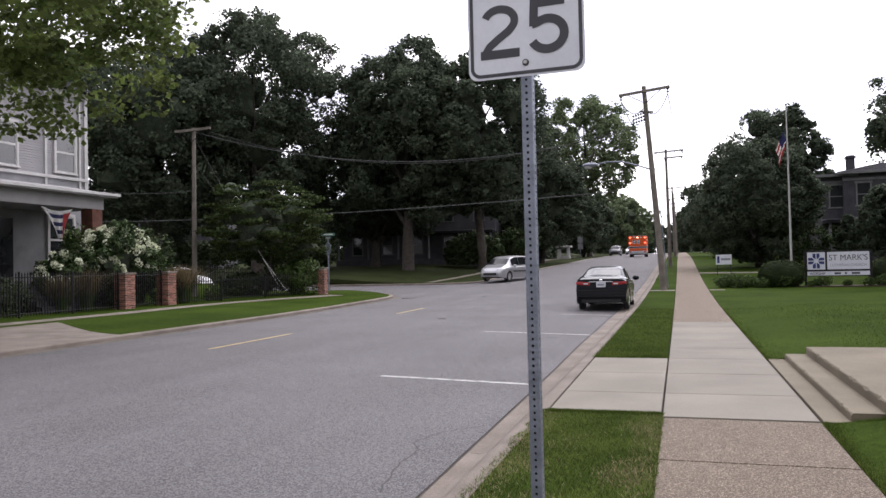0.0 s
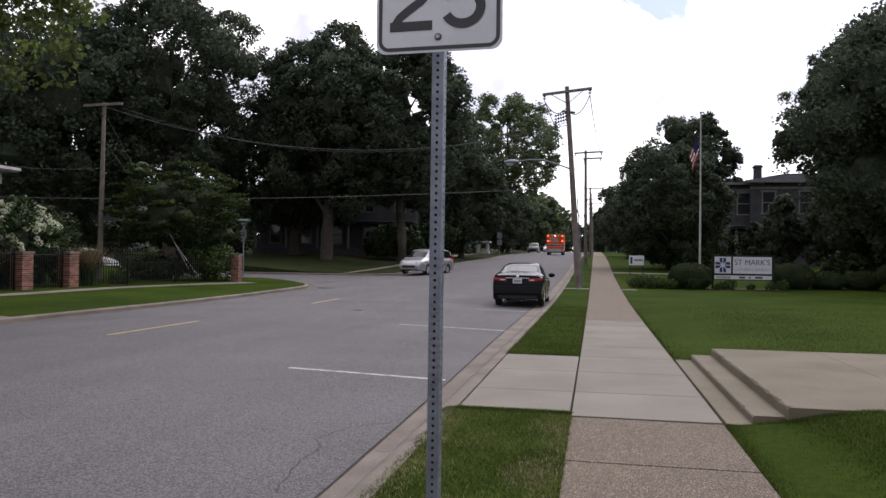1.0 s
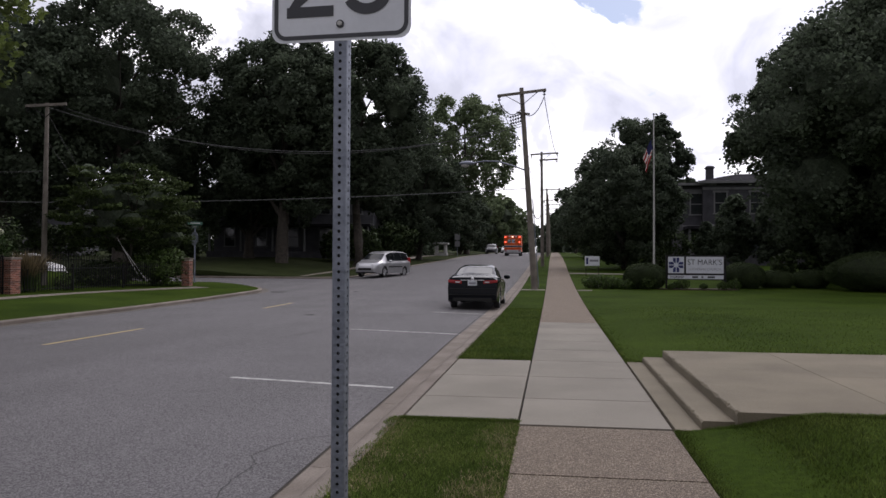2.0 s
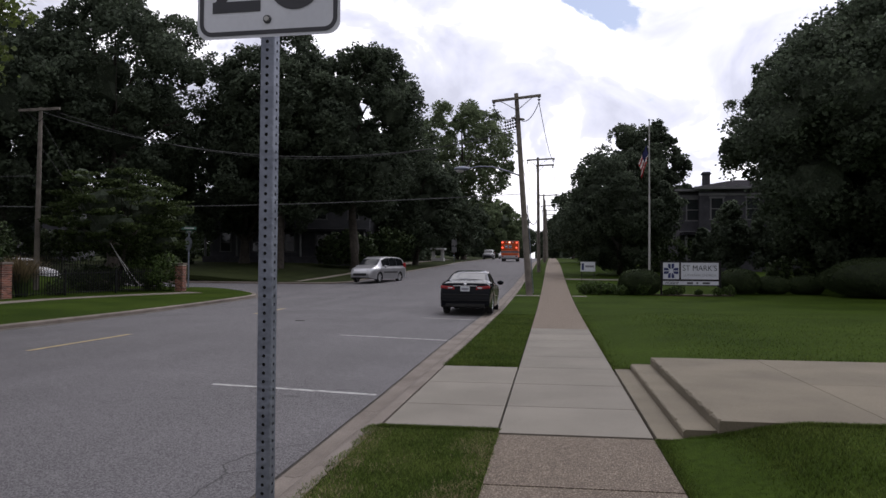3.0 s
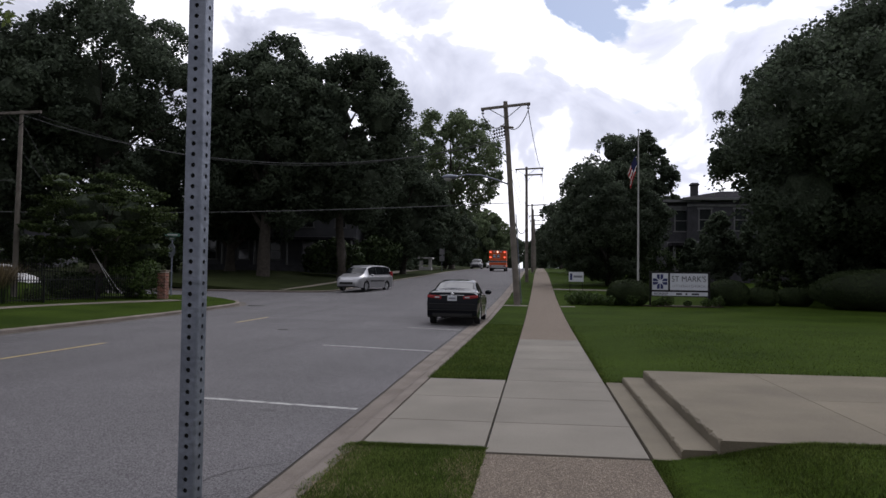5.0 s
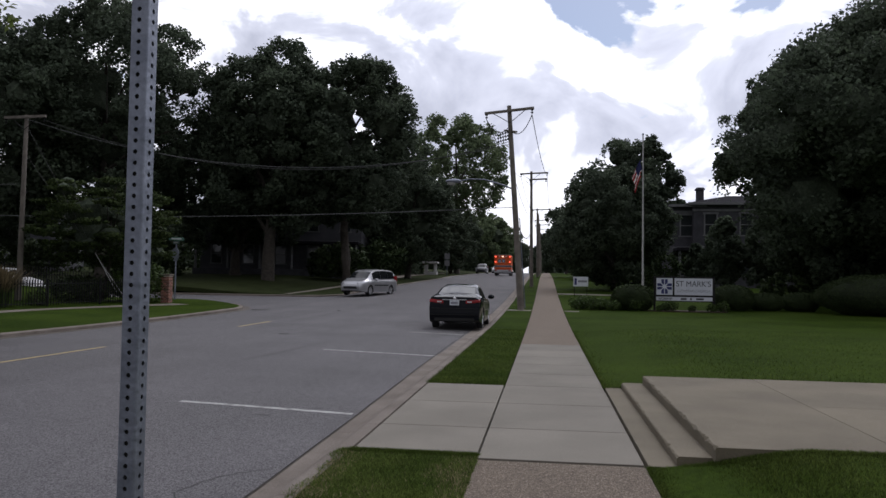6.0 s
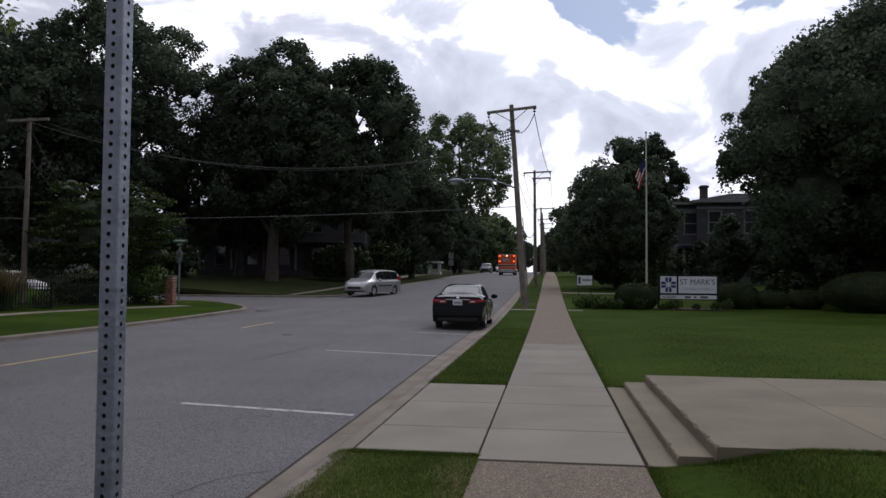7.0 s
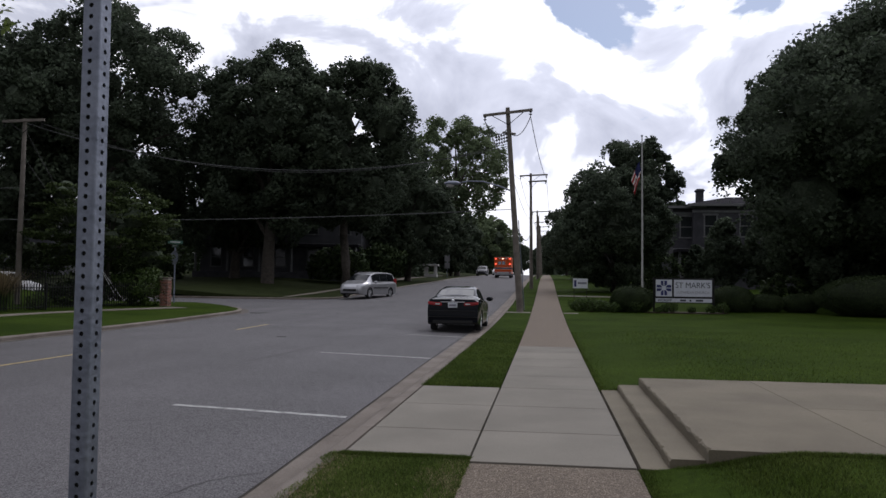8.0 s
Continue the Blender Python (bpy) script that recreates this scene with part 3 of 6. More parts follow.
# trees and hedges
def hedge(label, at, rx, ry, height, seed, n=22000, leaf=0.048, flat=2.2, material=None):
    """A clipped dome with an uneven leafy skin over a core painted shade-dark."""
    rng = np.random.default_rng(seed)
    t = thing("hedge", at, label, "hedge")
    a = rng.uniform(0, math.tau, n)
    zz = rng.uniform(-0.86, 1, n)
    r = (1 - np.abs(zz) ** flat) ** (1 / flat)
    k = 1 + 0.03 * np.sin(a * 3 + seed) + 0.03 * np.sin(a * 5 + zz * 5) + rng.normal(size=n) * 0.022
    p = np.stack([rx * r * np.cos(a) * k, ry * r * np.sin(a) * k, height * (0.47 + 0.53 * zz * k)], 1)
    fill = rng.normal(size=(n // 3, 3))
    fill /= np.linalg.norm(fill, axis=1)[:, None]
    fill = fill * np.array([rx, ry, height * 0.5]) * 0.9 * rng.uniform(0.6, 1, (n // 3, 1)) + np.array([0, 0, height * 0.45])
    out = np.concatenate([p, fill]) - np.array([0, 0, height * 0.45])
    out = out / np.array([rx, ry, height * 0.55]) ** 1.3
    out /= np.linalg.norm(out, axis=1)[:, None]
    bm = bmesh.new()
    bmesh.ops.create_icosphere(bm, subdivisions=3, radius=1)
    for v in bm.verts:
        c = v.co.copy()
        v.co = Vector((c.x * rx * 0.88, c.y * ry * 0.88, height * (0.47 + 0.46 * c.z)))
    part("core", bm, M_INNER_SHADE, t)
    leaves("foliage", np.concatenate([p, fill]), leaf, material or M_LEAF_HEDGE, t, seed=seed, facing=out)
    return t


def G(x, y):
    return (x, y, lawn_z(x, y) if x > 0 else left_z(x, y))


# across the street: old maples
tree("tall dark broad old maple on the corner lawn", G(-36.2, 62), 23.6, 8.3, 4.2, M_LEAF_DARK, 56, 950, 0.40, 11, 0.5, 0.27, filled=0.22)
tree("tall dark maple with a rounded crown", G(-44.5, 58), 20.8, 9.8, 3, M_LEAF_DARK, 46, 800, 0.45, 12, 0.5)
tree("dark spreading maple over the corner lawn", G(-23.2, 66), 20.8, 6.0, 4.6, M_LEAF_DARK, 50, 1000, 0.40, 13, 0.55, filled=0.55)
tree("dense dark maple beside the street", G(-17.0, 69), 20.8, 6.2, 4.2, M_LEAF_DARK, 48, 950, 0.40, 14, 0.45, filled=0.6)
tree("dark maple behind the others", G(-29.5, 74), 15.0, 7.5, 2, M_LEAF_DARK, 36, 700, 0.5, 15, 0.45)
tree("pale green sycamore with gaps in its crown", G(-14.0, 130), 27.4, 9.0, 8.5, M_LEAF_MID, 66, 330, 0.58, 16, 0.5, 0.20, filled=0.0, ragged=0.3)
tree("dark maple further up the street", G(-14.8, 88), 14, 5.2, 1.5, M_LEAF_DARK, 34, 650, 0.45, 17, 0.35)
tree("dark full tree beside the kerb further up", G(-20.5, 105), 11.5, 5.0, 0.5, M_LEAF_DARK, 30, 480, 0.5, 23, 0.3)
tree("rounded green tree far up the street", G(-14.2, 196), 14.6, 8.8, 0.8, M_LEAF_MID, 34, 420, 0.75, 24, 0.35)
tree("dark rounded tree up the street", G(-17.5, 150), 12.5, 6.5, 1.0, M_LEAF_DARK, 30, 450, 0.6, 18, 0.35)
tree("dark bushy tree beside the far verge", G(-14.2, 123), 9.5, 3.4, 0.3, M_LEAF_DARK, 28, 420, 0.45, 40, 0.25)
tree("dark tree far up the street", G(-21, 128), 15, 7, 1.0, M_LEAF_DARK, 30, 450, 0.6, 19, 0.35)
tree("dark tree over the far end of the street", G(-13.2, 385), 17, 10.5, 1.0, M_LEAF_DARK, 24, 300, 1.3, 26, 0.4)
tree("dark tree at the crest of the street", G(-14.8, 300), 14.5, 9.8, 0.8, M_LEAF_DARK, 24, 350, 0.8, 20, 0.35)
tree("small spreading dogwood in layers behind the fence", G(-21.9, 38.5), 6.8, 3.7, 1.1, M_LEAF_DOGWOOD, 46, 330, 0.22, 21, 0.11, 0.30, limbs=16, layer=0.24, filled=0.3, squash=0.9)
tree("fresh green maple whose branches hang over the verge", G(-18.9, 14.0), 15.5, 9.4, 4.4, M_LEAF_LIME, 72, 520, 0.28, 22, 0.3, 0.26, layer=0.55, filled=0.0)
# on the church side
tree("dense round dark tree on the lawn", G(6.2, 66), 10.2, 4.9, 0.2, M_LEAF_DARK, 48, 850, 0.30, 31, 0.3)
tree("tall dark tree behind the round one", G(10.5, 85), 15.7, 4.3, 3, M_LEAF_DARK, 36, 650, 0.40, 32, 0.35)
tree("huge dark maple with low branches on the lawn", G(20.4, 47.8), 18.0, 10.1, 2.3, M_LEAF_DARK, 80, 1400, 0.32, 33, 0.5, 0.29, ragged=0.05, taper=0.38)
tree("dark tree beside the walk up the hill", G(5.2, 105), 10, 4.6, 0.5, M_LEAF_DARK, 26, 450, 0.45, 34, 0.3)
tree("dark tree near the top of the walk", G(4.6, 150), 11, 4.5, 0.5, M_LEAF_DARK, 24, 350, 0.55, 35, 0.3)
tree("dark tree at the crest beside the walk", G(6.4, 205), 14.5, 6.4, 0.5, M_LEAF_DARK, 28, 350, 0.75, 38, 0.3)
tree("dark tree beyond the top of the walk", G(2.6, 330), 13.5, 7.5, 0.4, M_LEAF_DARK, 24, 300, 1.0, 39, 0.35)
tree("dark low-branched tree behind the big maple", G(17.8, 51), 9.5, 4.4, 0.4, M_LEAF_DARK, 34, 520, 0.34, 37, 0.25)
tree("dark maple deeper on the church lawn", G(29, 52), 16, 8, 1.5, M_LEAF_DARK, 36, 700, 0.4, 36, 0.4)

hedge("clipped rounded dark green yew beside the church sign", G(5.1, 42.2), 1.06, 0.95, 1.28, 41)
hedge("clipped rounded dark green yew beside the church sign", G(10.4, 43.6), 1.05, 0.95, 1.3, 42)
hedge("low clipped dark hedge on the lawn", G(12.2, 44.2), 0.95, 0.8, 0.9, 43)
hedge("low clipped dark hedge on the lawn", G(13.9, 44.2), 0.95, 0.8, 0.95, 45)
hedge("large clipped mounded dark yew on the lawn", G(17.2, 41.8), 3.1, 1.8, 1.95, 44, 44000)


def woods(label, x0, x1, y0, y1, low, high, n, leaf, seed):
    """A far belt of trees with a ragged top, too far off to tell its trees apart."""
    rng = np.random.default_rng(seed)
    x, y, q = rng.uniform(x0, x1, n), rng.uniform(y0, y1, n), rng.uniform(0, 1, n) ** 0.8
    top = np.array([low + (high - low) * (0.5 + 0.6 * noise.noise((a * 0.09, b * 0.05, seed)) + 0.35 * noise.noise((a * 0.31, b * 0.2, seed + 3))) for a, b in zip(x, y)])
    z = np.array([gz(b) for b in y]) - 0.3 + q * top
    ob = leaves("woods", np.stack([x, y, z], 1), leaf, M_LEAF_DARK, seed=seed)
    return tagged(ob, label, "woods", kind="stuff")


woods("dark belt of trees behind the houses", -125, -17, 106, 116, 5, 15, 52000, 0.75, 201)
woods("dark belt of trees behind the church lawn", 8, 120, 98, 106, 4, 9, 40000, 0.7, 202)
woods("dark trees along the crest of the street", -60, -12, 236, 250, 5, 12, 16000, 1.3, 203)
woods("dark trees beyond the crest of the street", -8, 8, 424, 436, 6, 11, 5000, 1.3, 205)
woods("dark trees along the crest of the walk", 3.5, 70, 236, 250, 5, 11, 16000, 1.3, 204)


# ---- walks, landing and steps ----
def slab(parent, x0, x1, y0, y1, z, material, label="", thick=0.14, name="slab", gap=0.008):
    bm = bmesh.new()
    g = gap
    box(bm, x0 + g, x1 - g, y0 + g, y1 - g, -thick, 0, 0.008)
    for v in bm.verts:
        v.co.z += z + gz(v.co.y)
    return part(name, bm, material, parent, label)


walk_ = thing("pavement_near", (0, 0, 0), "concrete walk of old aggregate and newer smooth slabs", "pavement", kind="structure")
cuts = [-8, -6.5, -5, -3.5, -2, -0.5, 1.0, 2.5, 4.0, 5.2, 6.66, 8.472]
for a, b in zip(cuts, cuts[1:]):
    slab(walk_, 0, 1.55, a, b, 0.0, M_AGGREGATE, gap=0.012)
cuts = [8.525, 10.05, 11.85, 13.67, 15.3, 16.9, 18.5, 20.1, 21.8]
for a, b in zip(cuts, cuts[1:]):
    slab(walk_, 0.006, 1.545, a, b, 0.002, M_CONCRETE, "smooth light concrete")
cuts = [21.8 + 1.52 * i for i in range(34)]
for a, b in zip(cuts, cuts[1:]):
    slab(walk_, 0, 1.55, a, b, 0.0, M_AGGREGATE)
bm = bmesh.new()
strip(bm, steps_of(cuts[-1], 330, 8), lambda y: 0.0, lambda y: 1.55, lambda x, y: gz(y), 0.14)
part("slab", bm, M_AGGREGATE, walk_)
bm = bmesh.new()
strip(bm, steps_of(-8, 100, 4), lambda y: -0.02, lambda y: 1.58, lambda x, y: gz(y) - 0.07, 0.1)
part("bedding", bm, M_JOINT, walk_)
apron = thing("pavement_apron", (0, 0, 0), "smooth concrete apron between kerb and walk", "pavement", kind="structure")
cuts = [8.62, 10.05, 11.85, 13.67]
for a, b in zip(cuts, cuts[1:]):
    slab(apron, -1.235, -0.002, a, b, 0.0, M_CONCRETE)
bm = bmesh.new()
box(bm, -1.25, 0.0, 8.6, 13.68, -0.25, -0.06)
part("bedding", bm, M_JOINT, apron)
slab(apron, -1.24, -0.02, 39.72, 40.38, 0.0, M_CONCRETE)

landing = thing("landing", (0, 0, 0), "wide weathered concrete landing with chipped edges and two steps", "landing", kind="structure")


def chipped(x0, x1, y0, y1, z0, z1, seed, chips):
    """A slab whose long street edge is worn and chipped."""
    rng = np.random.default_rng(seed)
    bm = bmesh.new()
    rows = []
    for y in steps_of(y0, y1, 0.06):
        d = 0.012 + 0.006 * rng.normal()
        if rng.uniform() < chips:
            d += rng.uniform(0.01, 0.035)
        d = max(0.004, d)
        rows.append([bm.verts.new(p) for p in ((x0, y, z0), (x0, y, z1 - d), (x0 + d * 0.9, y, z1), (x1, y, z1), (x1, y, z0))])
    for a, b in zip(rows, rows[1:]):
        for i in range(5):
            bm.faces.new((a[i], a[(i + 1) % 5], b[(i + 1) % 5], b[i]))
    bm.faces.new(rows[0][::-1])
    bm.faces.new(rows[-1])
    return bm


slab(walk_, 1.57, 2.3, 39.6, 40.15, 0.01, M_CONCRETE)
slab(landing, 1.566, 1.84, 8.5, 13.8, 0.0, M_STEP, name="step_foot")
part("lower_step", chipped(1.83, 2.19, 8.58, 13.76, -0.1, 0.085, 3, 0.12), M_STEP, landing)
part("upper_edge", chipped(2.15, 3.785, 8.46, 13.72, -0.1, 0.205, 4, 0.35), M_STEP, landing)
for x0, x1 in ((3.795, 6.2), (6.21, 9.4)):
    for y0, y1 in ((8.46, 11.1), (11.108, 13.74)):
        bm = bmesh.new()
        box(bm, x0, x1, y0, y1, -0.1, 0.205, 0.006)
        part("slab", bm, M_STEP, landing)

# grass edges and tufts, thick where the camera stands near
def turf(name, label, n, place, seed, material, high=0.06):
    rng = np.random.default_rng(seed)
    p = np.array([place(rng) for _ in range(n)])
    a = rng.uniform(0, math.tau, n)
    h = high * rng.uniform(0.5, 1.25, n)
    w = 0.0035 + 0.003 * rng.uniform(0, 1, n)
    lean = rng.normal(size=(n, 2)) * 0.5
    side = np.stack([np.cos(a) * w, np.sin(a) * w, np.zeros(n)], 1)
    top = p + np.stack([lean[:, 0] * h, lean[:, 1] * h, h], 1)
    v = np.stack([p - side, p + side, top], 1).reshape(-1, 3)
    me = bpy.data.meshes.new(name)
    me.vertices.add(3 * n)
    me.vertices.foreach_set("co", v.ravel())
    me.loops.add(3 * n)
    me.loops.foreach_set("vertex_index", np.arange(3 * n, dtype=np.int32))
    me.polygons.add(n)
    me.polygons.foreach_set("loop_start", np.arange(0, 3 * n, 3, dtype=np.int32))
    me.update()
    me.materials.append(material)
    return tagged(new(name, me), label, "grass", kind="stuff")


def verge_spot(rng):
    y = 8.66 - 11 * rng.uniform() ** 1.7
    return (rng.uniform(KERB_X + 0.53 + 0.09 * noise.noise((y * 2.3, 4.0, 1.0)), 0.02 + 0.03 * noise.noise((y * 3.1, 7.0, 1.0))), y, -0.02)


def verge_dry(rng):
    while True:
        x, y = rng.uniform(KERB_X + 0.56, 0.01), 8.6 - 11 * rng.uniform() ** 1.7
        if rng.uniform() < 0.012 + 1.5 * max(0, noise.noise((x * 1.9, y * 1.5, 2.0)) - 0.1) + (0.3 if x > -0.22 else 0) + (0.3 if x < -1.05 else 0):
            return (x, y, -0.02)


def lawn_spot(rng):
    x = 1.56 + 7 * rng.uniform() ** 1.7
    y = 8.44 - 11 * rng.uniform() ** 1.7
    return (x, y, lawn_z(x, y) - 0.02)


def edge_spot(rng):
    k = rng.integers(0, 4)
    if k == 0:
        y = 13.7 + 14 * rng.uniform() ** 1.5
        return (KERB_X + 0.58 + 1.26 * rng.uniform(), y, gz(y) - 0.015)
    if k == 1:
        y = 13.7 + 14 * rng.uniform() ** 1.5
        x = 1.56 + 8 * rng.uniform() ** 2
        return (x, y, lawn_z(x, y) - 0.015)
    if k == 2:
        return (rng.uniform(-1.24, -0.02), rng.uniform(8.56, 8.66), -0.02)
    x = rng.uniform(1.86, 7)
    y = rng.uniform(8.38, 8.47)
    return (x, y, lawn_z(x, y) - 0.02)


turf("verge_grass", "green grass blades of the verge beside the walk", 110000, verge_spot, 51, M_BLADE_VERGE, 0.038)
turf("verge_straw", "dry straw-coloured grass in the verge", 16000, verge_dry, 52, M_STRAW, 0.036)
turf("lawn_grass", "green grass blades of the lawn beside the walk", 130000, lawn_spot, 53, M_BLADE, 0.038)
turf("lawn_fringe", "grass blades along the walk and the landing", 90000, edge_spot, 54, M_BLADE, 0.045)


# ---- the speed sign ----
def ribbon(bm, pts, w, z=0.0):
    """A flat stroke of even width along points (x, y) in the plane of a sign."""
    pts = [Vector((x, y, 0)) for x, y in pts]
    a = []
    for i, p in enumerate(pts):
        d = (pts[min(i + 1, len(pts) - 1)] - pts[max(i - 1, 0)]).normalized()
        s = Vector((-d.y, d.x, 0)) * w / 2
        a.append((bm.verts.new(p + s + Vector((0, 0, z))), bm.verts.new(p - s + Vector((0, 0, z)))))
    for (p, q), (r, s) in zip(a, a[1:]):
        bm.faces.new((p, q, s, r))


def arc(cx, cy, rx, ry, a0, a1, n=18):
    return [(cx + rx * math.cos(radians(a0 + (a1 - a0) * i / n)), cy + ry * math.sin(radians(a0 + (a1 - a0) * i / n))) for i in range(n + 1)]


def rounded(w, h, r, n=8):
    o = []
    for cx, cy, a in ((w / 2 - r, h / 2 - r, 0), (-w / 2 + r, h / 2 - r, 90), (-w / 2 + r, -h / 2 + r, 180), (w / 2 - r, -h / 2 + r, 270)):
        o += arc(cx, cy, r, r, a, a + 90, n)
    return o


def upright(bm, m):
    """Stands a figure drawn in x, y up, so that it faces the way of -y."""
    bmesh.ops.transform(bm, matrix=m @ Matrix.Rotation(radians(90), 4, "X"), verts=bm.verts)
    return bm


POST = (-0.309, 2.873)
sign = thing("speed_sign", (POST[0], POST[1], -0.02), "white speed limit sign reading 25 on a perforated steel post", "road sign", turn=-3.5)
bm = bmesh.new()
half, pitch, hole, wall = 0.0222, 0.0254, 0.0056, 0.0024
round_ = 0.0055
flat_ = half - round_
cells = 118
for side in range(4):
    rot = Matrix.Rotation(side * math.pi / 2, 4, "Z")
    for c in range(cells):
        z = 0.0 + c * pitch
        ring = [(flat_, z + pitch / 2), (flat_, z + pitch), (0, z + pitch), (-flat_, z + pitch), (-flat_, z + pitch / 2), (-flat_, z), (0, z), (flat_, z)]
        angles = [0, 45, 90, 135, 180, 225, 270, 315]
        outer = [bm.verts.new(rot @ Vector((x, -half, q))) for x, q in ring]
        inner = [bm.verts.new(rot @ Vector((hole * math.cos(radians(a)), -half, z + pitch / 2 + hole * math.sin(radians(a))))) for a in angles]
        deep = [bm.verts.new(v.co + rot.to_3x3() @ Vector((0, wall, 0))) for v in inner]
        for i in range(8):
            j = (i + 1) % 8
            bm.faces.new((outer[i], outer[j], inner[j], inner[i]))
            bm.faces.new((inner[i], inner[j], deep[j], deep[i]))
for side in range(4):
    rot = Matrix.Rotation(side * math.pi / 2, 4, "Z")
    cols = []
    for k in range(5):
        a = radians(-90 + 90 * k / 4)
        cols.append([bm.verts.new(rot @ Vector((flat_ + round_ * math.cos(a), -flat_ + round_ * math.sin(a), c * pitch / 2))) for c in range(2 * cells + 1)])
    for p, q in zip(cols, cols[1:]):
        for c in range(2 * cells):
            bm.faces.new((p[c], q[c], q[c + 1], p[c + 1]))
bmesh.ops.remove_doubles(bm, verts=bm.verts, dist=0.0002)
part("post", bm, M_GALV, sign, "galvanised square post with rows of round holes")
# added solid core, painted near-black as the shade inside the hollow post
bm = bmesh.new()
box(bm, -half + 0.005, half - 0.005, -half + 0.005, half - 0.005, 0, cells * pitch - 0.01)
part("inner_tube", bm, M_POST_SHADE, sign, "added near-black core for the shade inside the post")
for v in (0,):
    bm = bmesh.new()
    prism(bm, rounded(0.457, 0.61, 0.038), -0.002, 0.0)
    S = pose(0, -half - 0.001, 2.665 + 0.028)
    part("plate", upright(bm, S), M_SIGN_WHITE, sign)
    bm = bmesh.new()
    edge = rounded(0.427, 0.58, 0.034)
    ribbon(bm, edge + edge[:2], 0.0135, 0.0012)
    part("border", upright(bm, S), M_SIGN_BLACK, sign, "black border line")
    bm = bmesh.new()
    # the figure two
    two = arc(-0.100, -0.082, 0.060, 0.047, 160, -35, 20) + [(-0.066, -0.124), (-0.105, -0.150), (-0.142, -0.178), (-0.160, -0.206)]
    ribbon(bm, two, 0.031, 0.0012)
    ribbon(bm, [(-0.178, -0.2095), (-0.022, -0.2095)], 0.034, 0.0014)
    part("numeral", upright(bm, S), M_SIGN_BLACK, sign, "black numeral two")
    bm = bmesh.new()
    ribbon(bm, [(0.022, -0.030), (0.155, -0.030)], 0.034, 0.0012)
    ribbon(bm, [(0.0385, -0.014), (0.034, -0.118)], 0.033, 0.0014)
    ribbon(bm, [(0.027, -0.110)] + arc(0.088, -0.152, 0.064, 0.058, 125, -155, 24), 0.034, 0.0016)
    part("numeral", upright(bm, S), M_SIGN_BLACK, sign, "black numeral five")
    bm = bmesh.new()
    bmesh.ops.create_cone(bm, cap_ends=True, segments=20, radius1=0.013, radius2=0.012, depth=0.004, matrix=Matrix.Translation((0, -0.252, 0.003)))
    part("washer", upright(bm, S), M_SIGN_BLACK, sign, "black washer")
    bm = bmesh.new()
    bmesh.ops.create_cone(bm, cap_ends=True, segments=6, radius1=0.0085, radius2=0.0075, depth=0.006, matrix=Matrix.Translation((0, -0.252, 0.007)))
    part("bolt", upright(bm, S), M_TRIM, sign, "bright bolt head")


# ---- poles and cables ----
def cable(label, a, b, sag, r=0.02, material=None):
    bm = bmesh.new()
    a, b = Vector(a), Vector(b)
    tube(bm, [a.lerp(b, i / 16) - Vector((0, 0, sag * 4 * (i / 16) * (1 - i / 16))) for i in range(17)], r, 5)
    return tagged(part("cable", bm, material or M_WIRE), label, "cable", "overhead cables")


def insulator(bm, p, d, n=3):
    p, d = Vector(p), Vector(d)
    for i in range(n):
        rod(bm, p + d * (0.13 * i), p + d * (0.13 * i + 0.06), 0.085, 0.045, 8)
    rod(bm, p, p + d * (0.13 * n), 0.022, 0.015, 6)


def utility_pole(label, foot, top, arms, r=0.16):
    t = thing("utility_pole", foot, label, "utility pole", "utility poles along the street")
    f, e = Vector((0, 0, -0.3)), Vector(top) - Vector(foot)
    bm = bmesh.new()
    tube(bm, [f, f.lerp(e, 0.3), f.lerp(e, 0.65), e], [r * 1.12, r, r * 0.85, r * 0.68], 12)
    part("shaft", bm, M_POLE, t, smooth_shade=True)
    ends = []
    lean = (e - f).normalized()
    for drop, length, offset in arms:
        c = e - lean * drop
        ax = (Vector((1, 0, 0)) - lean * lean.x + Vector((0, 0, 0.035))).normalized()
        a, b = c + ax * (offset - length / 2), c + ax * (offset + length / 2)
        m = Matrix.Translation((a + b) / 2 + Vector((0, -r * 0.8, 0))) @ (b - a).to_track_quat("X", "Z").to_matrix().to_4x4()
        bm = bmesh.new()
        box(bm, -length / 2, length / 2, -0.055, 0.055, -0.065, 0.065, 0.008)
        bmesh.ops.transform(bm, matrix=m, verts=bm.verts)
        arm = part("crossarm", bm, M_POLE, t, "weathered timber crossarm")
        for s in (-0.33, 0.33):
            bm = bmesh.new()
            rod(bm, c + ax * s * length + Vector((0, -r, -0.05)), c - lean * 0.62 + Vector((0, -r, 0)), 0.018, seg=6)
            part("brace", bm, M_IRON, t)
        for q in (a, b):
            p = q + Vector((0, -r * 0.8, -0.07)) - ax * (0.1 if q is b else -0.1)
            bm = bmesh.new()
            insulator(bm, p, (0, 0, -1), 2)
            part("insulator", bm, M_IRON, t)
            ends.append(Vector(foot) + p - Vector((0, 0, 0.26)))
    return t, ends


P1 = (-0.54, 40.5, gz(40.5))
T1 = (-1.27, 40.3, 10.5)
pole1, ends1 = utility_pole("leaning weathered timber utility pole beside the walk", P1, T1, [(0.28, 2.5, 0.0)])
pole1.name = "utility_pole"
d = (Vector(T1) - Vector(P1)).normalized()


def on_pole(h):
    return Vector(d) * (h / d.z)


